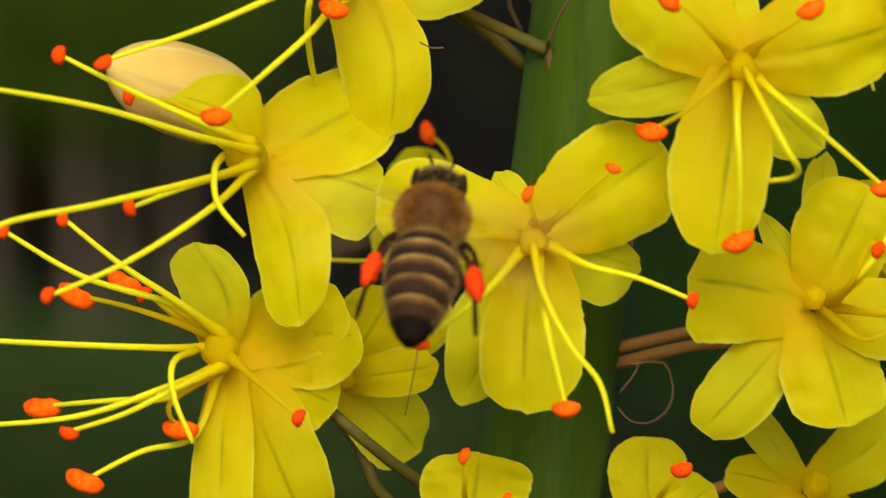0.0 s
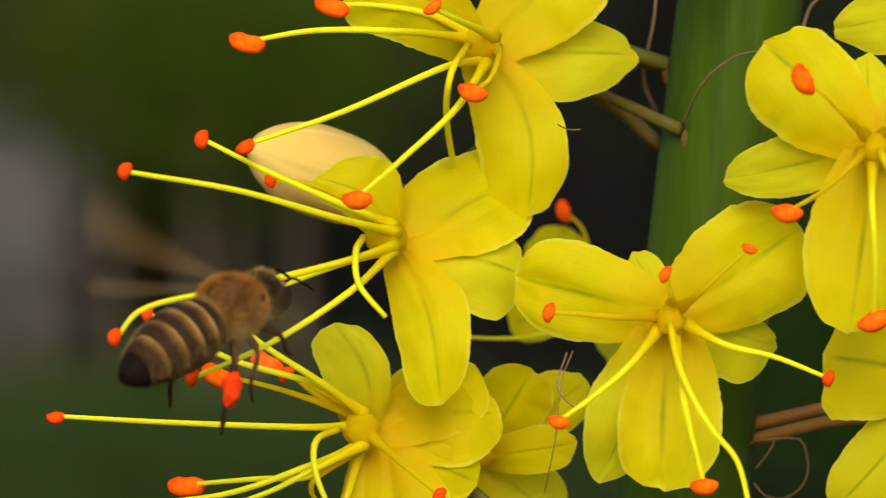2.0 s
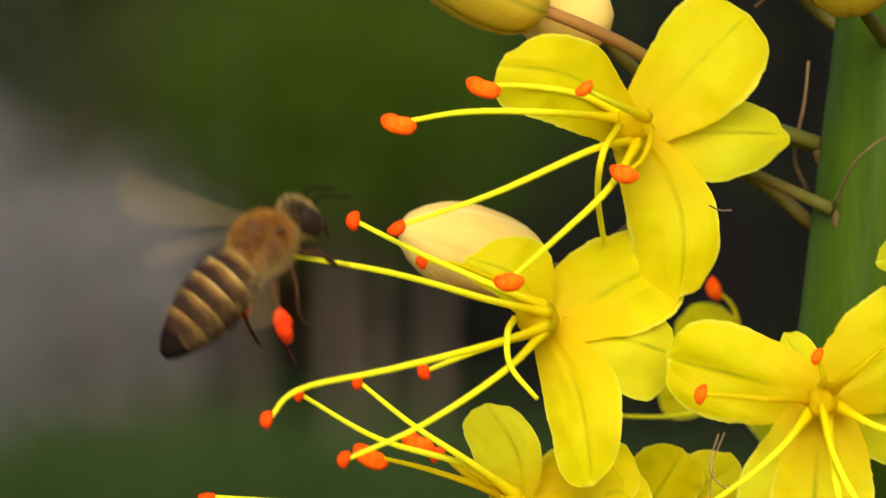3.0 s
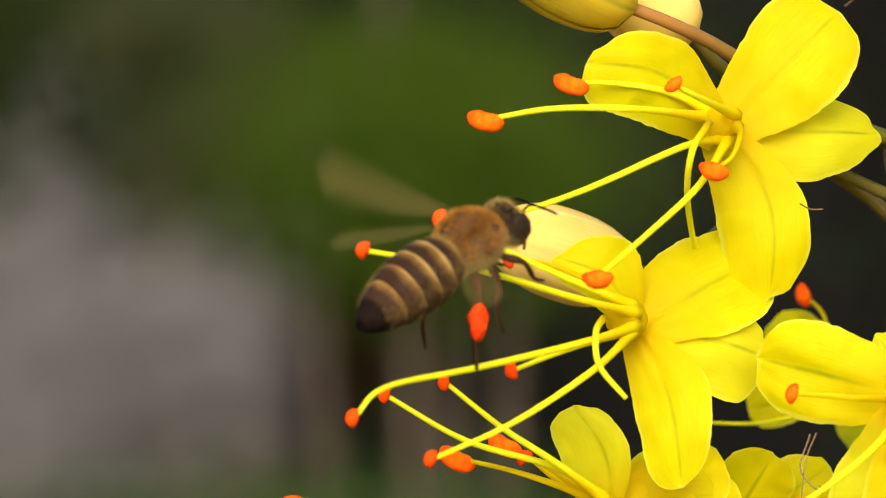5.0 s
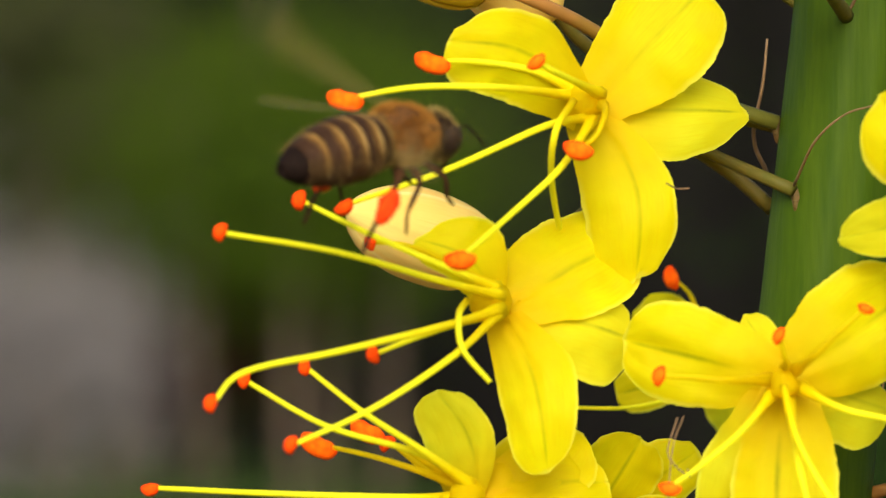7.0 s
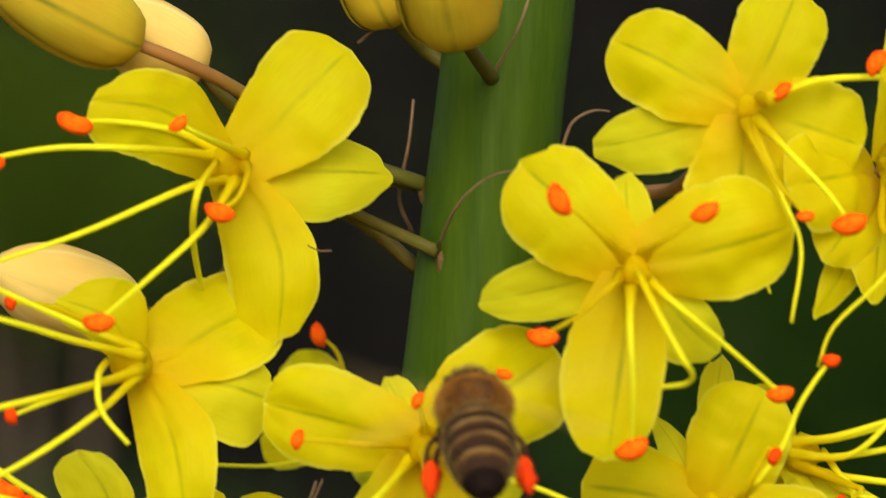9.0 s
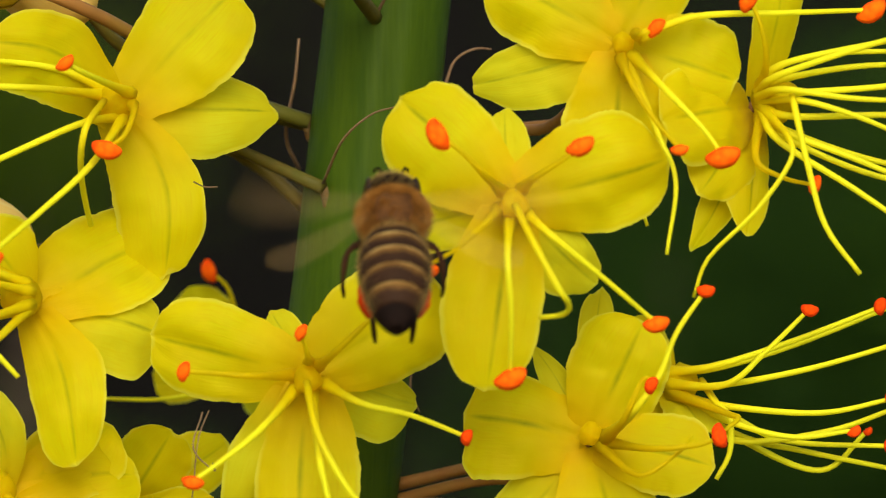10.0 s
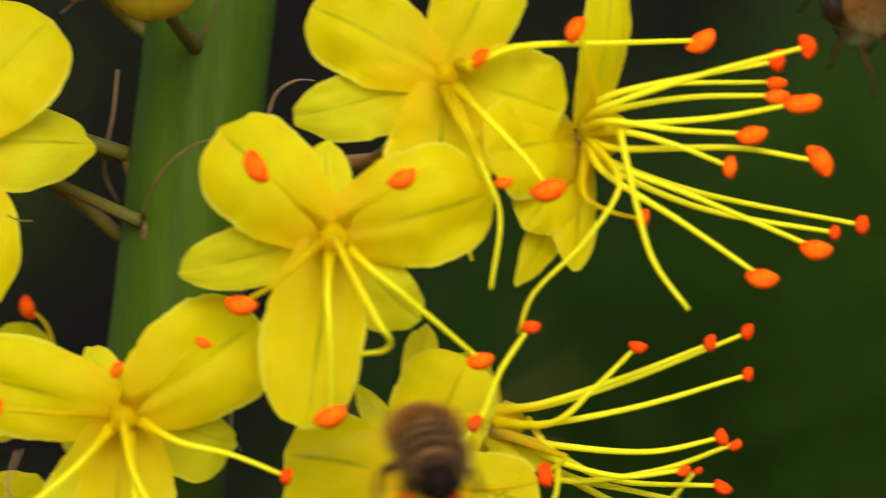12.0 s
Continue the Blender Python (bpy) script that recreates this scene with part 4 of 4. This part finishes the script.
def fur_mesh(samples, length, seed, material=None, thick=0.014):
    """Fine hairs: thin tapering blades standing off the surface. samples: (place, outward)."""
    rng = random.Random(seed)
    verts, faces = [], []
    for p, n in samples:
        p, n = Vector(p), Vector(n).normalized()
        d = (n + Vector((rng.gauss(-0.25, 0.3), rng.gauss(0, 0.3), rng.gauss(0, 0.3)))).normalized()
        s = d.cross(Vector((rng.gauss(0, 1), rng.gauss(0, 1), rng.gauss(0, 1)))).normalized() * thick
        L = length * rng.uniform(0.5, 1.25)
        i = len(verts)
        verts += [mm(p - s), mm(p + s), mm(p + d * L * 0.6 + s * 0.6), mm(p + d * L)]
        faces += [(i, i + 1, i + 2), (i, i + 2, i + 3)]
    return mesh_of("fur", verts, faces, material or FUR, smooth=False)


def ball_samples(centre, radii, count, seed):
    rng = random.Random(seed)
    out = []
    for _ in range(count):
        n = Vector((rng.gauss(0, 1), rng.gauss(0, 1), rng.gauss(0, 1))).normalized()
        q = Vector((n.x * radii[0], n.y * radii[1], n.z * radii[2])) + Vector(centre)
        out.append((q, (n.x / radii[0], n.y / radii[1], n.z / radii[2])))
    return out


def wing_mesh(length, chord, back, side):
    """A veined membrane wing, hinged at its root."""
    verts, faces, uvs = [], [], []
    for j in range(11):
        v = j / 10
        w = chord * (0.25 + 0.75 * math.sin(min(1, v * 1.05) * 2.2)) * (1 if v < 0.85 else 1 - (v - 0.85) * 3)
        for i in range(5):
            u = i / 4
            verts.append(mm((-back * v * length * 0.35 - u * w, side * v * length, 0.10 * math.sin(u * 9) * v)))
            uvs.append((u, v))
    for j in range(10):
        for i in range(4):
            faces.append((j * 5 + i, j * 5 + i + 1, (j + 1) * 5 + i + 1, (j + 1) * 5 + i))
    return mesh_of("wing", verts, faces, WING, uvs)


WINGS = []
HIND_LEGS = []


def build_bee(label, loaded=True):
    top = tagged(new("honey_bee"), label, "bee", "bees")
    # thorax and head
    part("thorax", loft("thorax", [(-2.1, 0, 0.1, 0.5, 0.5), (-1.8, 0, 0.1, 1.1, 0.95), (-1.0, 0, 0.15, 1.8, 1.5), (0, 0, 0.2, 2.05, 1.7), (1.0, 0, 0.15, 1.8, 1.5), (1.8, 0, 0, 1.2, 1.0), (2.2, 0, -0.1, 0.4, 0.4)], THORAX), top, "brown thorax under its fur")
    # the hair is sparse in the middle of the back, tawny above and straw-coloured on flanks and waist
    above, below = [], []
    for q, n in ball_samples((0, 0, 0.2), (2.0, 2.12, 1.66), 11200, 3):
        n = Vector(n).normalized()
        worn = n.z > 0.72 and abs(n.y) < 0.42 and -0.75 < n.x < 0.3
        if not (worn and noise.noise(q * 1.9) > -0.22):
            (above if n.z + 0.5 * noise.noise(q * 1.4) > -0.1 else below).append((q, n))
    for q, n in ball_samples((-2.0, 0, 0.1), (0.75, 1.5, 1.35), 1500, 13):
        below.append((q, n))
    part("fur", fur_mesh(above, 0.46, 3, thick=0.02), top, "soft tawny hairs")
    part("fur", fur_mesh(below, 0.5, 5, PALE_FUR, 0.016), top, "straw-coloured flank and waist hairs")
    head = part("head", loft("head", [(2.1, 0, -0.3, 0.5, 0.5), (2.3, 0, -0.3, 1.3, 1.2), (2.8, 0, -0.4, 1.7, 1.6), (3.3, 0, -0.5, 1.55, 1.5), (3.7, 0, -0.7, 1.1, 1.1), (3.95, 0, -0.9, 0.4, 0.4)], CHITIN), top, "dark triangular head")
    part("fur", fur_mesh(ball_samples((2.85, 0, -0.35), (0.95, 1.35, 1.5), 2600, 4), 0.42, 4, PALE_FUR, 0.016), head, "short pale face hairs")
    for s in (-1, 1):
        eye = loft("eye", [(-0.75, 0, 0, 0.05, 0.1), (-0.5, 0, 0, 0.27, 0.75), (0, 0, 0, 0.36, 1.0), (0.5, 0, 0, 0.27, 0.75), (0.75, 0, 0, 0.05, 0.1)], EYE, 16)
        part("eye", eye, head, "large dark compound eye", Matrix.Translation(mm((3.0, s * 1.42, -0.3))))
        ant = curve_points([(3.8, s * 0.35, -0.3), (4.5, s * 0.75, 0.2), (5.3, s * 0.95, -0.5), (6.0, s * 1.05, -1.3)], 12)
        part("antenna", tube("antenna", [mm(p) for p in ant], lambda t: 0.00009, CHITIN, 6), head, "thin dark elbowed antenna")
        cap = [mm((1.35 - 0.12 * i, s * 1.62, 0.95)) for i in range(8)]
        part("wing_base", tube("wing_base", cap, lambda t: 0.00034 * capsule(t, 0.45), LEG, 10), top, "small dark brown scale at the wing's root")
    tongue = curve_points([(3.7, 0, -1.2), (3.9, 0, -2.0), (3.6, 0, -2.8)], 6)
    part("mouthparts", tube("mouthparts", [mm(p) for p in tongue], lambda t: 0.00025 * (1 - 0.6 * t), LEG, 6), head)
    # abdomen: six plates, each tucked under the one before
    stations = ((-1.7, 1.45), (-2.9, 2.04), (-4.2, 2.16), (-5.5, 2.05), (-6.8, 1.74), (-8.1, 1.26), (-9.3, 0.34))
    for k in range(6):
        (x0, r0), (x1, r1) = stations[k], stations[k + 1]
        rings = []
        for i in range(7):
            t = i / 6
            r = (r0 + (r1 - r0) * t) * (1.0 + 0.045 * math.sin(math.pi * t) + 0.03 * t) + (0.12 * math.sin(math.pi * t * 0.9) if k == 5 else 0)
            x = x0 + (x1 - x0) * t - 0.12 * t
            drop = -0.008 * (x + 1.7) ** 2
            rings.append((x, 0, 0.05 + drop, r, r * 0.92))
        rings.append((rings[-1][0] + 0.05, 0, rings[-1][2], rings[-1][3] * 0.9, rings[-1][4] * 0.9))
        part("abdomen_plate", loft("abdomen_plate", rings, TERGITE if k < 5 else CHITIN, 24), top, "tawny and dark brown banded plate" if k < 5 else "blackish abdomen tip")
    hairs = []
    rng = random.Random(9)
    for _ in range(2300):
        k = rng.randrange(5)
        flank = rng.random() < 0.86
        t = rng.uniform(0.0, 1.0 if flank else 0.42)
        (x0, r0), (x1, r1) = stations[k], stations[k + 1]
        x, r = x0 + (x1 - x0) * t, (r0 + (r1 - r0) * t) * 1.03
        a = rng.gauss(0.15, 0.3) if flank else rng.uniform(0, 2 * math.pi)
        if flank and rng.random() < 0.5:
            a = math.pi - a
        hairs.append(((x, math.cos(a) * r, 0.05 - 0.008 * (x + 1.7) ** 2 + math.sin(a) * r * 0.92), (-1.1, math.cos(a), math.sin(a))))
    part("fur", fur_mesh(hairs, 0.40, 6, PALE_FUR, 0.010), top, "pale hair fringe and bands")
    # wings
    for s in (-1, 1):
        fore = part("wing", wing_mesh(9.0, 3.0, 0.8, s), top, "beating translucent forewing")
        hind = part("wing", wing_mesh(6.4, 2.5, 1.5, s), top, "beating translucent hindwing")
        WINGS.append((fore, (0.9, s * 1.4, 1.3), s, 0.0))
        WINGS.append((hind, (-0.3, s * 1.4, 1.2), s, 0.12))
    # legs
    shapes = (
        (1.2, ((0, 1.0, -1.5), (0.9, 1.9, -2.3), (1.2, 2.0, -3.6), (1.9, 1.9, -4.3)), 0.19),
        (0.1, ((0, 1.1, -1.6), (-0.7, 2.7, -1.9), (-1.8, 3.1, -3.4), (-1.7, 3.0, -4.9)), 0.20),
        (-1.0, ((0, 1.0, -1.5), (-1.1, 2.2, -2.0), (-2.3, 2.4, -4.5), (-2.7, 2.3, -6.6)), 0.27),
    )
    for x, pts, r in shapes:
        for s in (-1, 1):
            hip = Vector((x, s * pts[0][1], pts[0][2]))
            p = [Vector((x + q[0], s * q[1], q[2])) - hip for q in pts]
            leg = part("leg", tube("leg", [mm(q) for q in curve_points(p, 19)], lambda t, r=r: r / 1000 * (1.1 - 0.75 * t) * (1 + 0.45 * math.sin(t * 9) ** 2), LEG, 8, flat=0.7), top, "jointed dark brown leg", Matrix.Translation(mm(hip)))
            if r > 0.25:
                HIND_LEGS.append((leg, hip, s))
            if r > 0.25 and loaded:
                a, b = p[1], p[2]
                load = [mm(a.lerp(b, 0.18 + 0.085 * i) + Vector((0, s * 0.22, 0))) for i in range(11)]
                part("pollen_load", tube("pollen_load", load, lambda t: 0.00060 * math.sin(math.pi * (0.03 + 0.94 * t ** 0.85)) ** 0.6, POLLEN, 16, lumps=0.34, seed=x + s), leg, "packed bright orange-red pollen")
    return top


def fly(place, heading, back):
    """Pose of a bee: thorax place in millimetres, way of the head, way of the back."""
    x = Vector(heading).normalized()
    z = Vector(back)
    z = (z - x * z.dot(x)).normalized()
    y = z.cross(x)
    m = Matrix((x, y, z)).transposed().to_4x4()
    m.translation = world_mm(place)
    return m


bee = build_bee("hovering honey bee with banded abdomen and orange pollen loads")
other_bee = build_bee("second honey bee flying at the edge of the spike", False)


def motions():
    walk(bee, [
        (0.0, fly((5.0, -46.0, -3.0), (0.15, 0.62, 0.77), (0.0, -1.0, 0.5))),
        (0.3, fly((1.9, -46.0, -4.1), (0.28, 0.84, 0.48), (0.0, -1.0, 0.5))),
        (0.5, fly((2.8, -48.0, -1.7), (0.45, 0.76, 0.47), (0.0, -0.8, 0.6))),
        (0.7, fly((-5.2, -48.0, -3.3), (0.41, 0.81, 0.42), (0.0, -0.7, 0.7))),
        (1.0, fly((-19.1, -48.0, -7.0), (0.56, 0.65, 0.52), (0.0, -0.5, 1.0))),
        (1.2, fly((-19.8, -48.0, -6.6), (0.73, 0.61, 0.31), (0.0, -0.4, 1.0))),
        (1.5, fly((-18.7, -46.0, -5.9), (0.77, 0.57, 0.28), (0.0, -0.4, 1.0))),
        (1.8, fly((-15.2, -46.0, -3.8), (0.72, 0.33, 0.60), (0.0, -0.6, 1.0))),
        (2.0, fly((-16.0, -46.0, -3.4), (0.69, 0.59, 0.42), (0.0, -0.6, 1.0))),
        (2.2, fly((-26.6, -46.0, 3.1), (0.78, 0.49, 0.39), (0.0, -0.4, 1.0))),
        (2.5, fly((-26.8, -44.0, 8.2), (0.89, 0.33, 0.32), (0.0, -0.3, 1.0))),
        (2.7, fly((-25.7, -44.0, 11.4), (0.89, 0.36, 0.27), (0.0, -0.3, 1.0))),
        (3.0, fly((-23.6, -42.0, 5.6), (0.68, 0.23, 0.70), (-0.3, -0.5, 0.8))),
        (3.3, fly((-19.2, -42.0, 2.1), (0.71, 0.44, 0.55), (-0.3, -0.5, 0.8))),
        (3.5, fly((-18.5, -42.0, 4.3), (0.75, 0.25, 0.61), (-0.3, -0.5, 0.8))),
        (3.7, fly((-17.6, -42.0, 5.2), (0.75, 0.24, 0.62), (-0.3, -0.5, 0.8))),
        (4.4, fly((-16.6, -42.0, 6.5), (0.74, 0.45, 0.49), (-0.3, -0.5, 0.8))),
        (5.3, fly((-16.1, -42.0, 3.3), (0.69, 0.46, 0.56), (-0.3, -0.6, 0.8))),
        (5.5, fly((-17.1, -42.0, 1.5), (0.65, 0.37, 0.66), (-0.4, -0.6, 0.8))),
        (5.6, fly((-15.9, -42.0, 4.6), (0.81, 0.39, 0.44), (-0.4, -0.6, 0.8))),
        (6.0, fly((-10.8, -42.0, 4.3), (0.61, 0.56, 0.56), (-0.3, -0.9, 0.7))),
        (6.2, fly((-9.8, -42.0, 2.5), (0.57, 0.43, 0.70), (-0.3, -0.9, 0.7))),
        (6.5, fly((-8.4, -44.0, 6.2), (0.50, 0.75, 0.43), (-0.2, -0.9, 0.7))),
        (6.7, fly((-13.6, -44.0, 11.4), (0.77, 0.62, 0.13), (0.0, -0.5, 1.0))),
        (7.4, fly((-4.3, -46.0, 8.2), (0.61, 0.73, 0.30), (0.0, -0.6, 1.0))),
        (8.3, fly((15.2, -46.0, 3.9), (0.32, 0.91, 0.25), (-0.2, -0.8, 0.9))),
        (8.5, fly((15.3, -46.0, 3.6), (0.30, 0.90, 0.31), (-0.2, -0.8, 0.9))),
        (8.7, fly((16.2, -46.0, 0.8), (0.30, 0.86, 0.41), (-0.2, -0.9, 0.8))),
        (9.0, fly((14.3, -46.0, -1.9), (-0.05, 0.87, 0.49), (0.0, -1.0, 0.7))),
        (9.2, fly((13.3, -44.0, 1.8), (0.17, 0.64, 0.75), (0.0, -1.0, 0.5))),
        (9.5, fly((13.2, -46.0, 2.3), (0.67, 0.74, 0.03), (0.0, -0.4, 1.0))),
        (9.8, fly((16.7, -46.0, 3.2), (0.07, 0.97, 0.25), (0.0, -0.7, 0.9))),
        (10.0, fly((16.7, -46.0, 5.4), (0.00, 0.73, 0.68), (0.0, -1.0, 0.6))),
        (10.2, fly((22.0, -46.0, 5.1), (0.39, 0.60, 0.70), (-0.2, -0.9, 0.6))),
        (10.5, fly((33.9, -46.0, 9.4), (0.07, 0.90, 0.42), (0.0, -0.9, 0.8))),
        (10.7, fly((32.6, -46.0, 11.1), (0.04, 0.90, 0.44), (0.0, -0.9, 0.8))),
        (11.0, fly((34.6, -46.0, 12.8), (0.09, 0.62, 0.78), (0.0, -1.0, 0.5))),
        (11.3, fly((32.9, -46.0, 9.9), (-0.29, 0.30, 0.91), (0.3, -1.0, 0.5))),
        (11.5, fly((35.6, -46.0, 12.3), (0.28, 0.64, 0.71), (-0.2, -1.0, 0.6))),
        (11.7, fly((41.5, -46.0, 2.9), (0.04, 0.97, 0.24), (0.0, -0.8, 1.0))),
        (12.0, fly((29.5, -46.0, -5.6), (-0.05, 0.96, 0.27), (0.0, -0.8, 1.0))),
    ])
    walk(other_bee, [
        (0.0, fly((67.4, -30.0, 36.2), (0.36, 0.91, 0.18), (0.0, -0.5, 1.0))),
        (11.0, fly((85.9, -32.0, 17.7), (-0.36, 0.91, 0.19), (0.0, -0.5, 1.0))),
        (11.5, fly((66.4, -32.0, 17.1), (-0.54, 0.84, 0.04), (0.0, -0.5, 1.0))),
        (11.7, fly((62.0, -32.0, 18.2), (-0.58, 0.81, 0.07), (0.0, -0.5, 1.0))),
        (12.0, fly((58.9, -32.0, 20.9), (-0.68, 0.70, 0.22), (0.0, -0.5, 1.0))),
    ])

    # hind legs: splayed while hovering at the flower, hanging in flight
    for leg, hip, s in HIND_LEGS:
        walk(leg, [(t, pose(hip.x / 1000, hip.y / 1000, hip.z / 1000, 0, back, -s * out)) for t, back, out in (
            (0, 45, 15), (0.3, 40, 10), (0.6, 22, 8), (0.9, 5, 0), (3.0, 0, 0), (5.3, 5, 4), (6.5, 12, 5), (8.3, 20, 8), (9.4, 10, 5), (9.6, 5, -15), (10.5, -8, -28), (11.0, 30, 8), (11.6, 15, 0), (12, 0, -30))])

    # wing beats
    for wing, root, s, lag in WINGS:
        rows = []
        for k in range(361):
            lift = 22 + 40 * math.sin(2 * math.pi * (k * 4 / 15 - lag))
            rows.append((k / 30, pose(root[0] / 1000, root[1] / 1000, root[2] / 1000, s * lift, 0, 0)))
        walk(wing, rows)


motions()
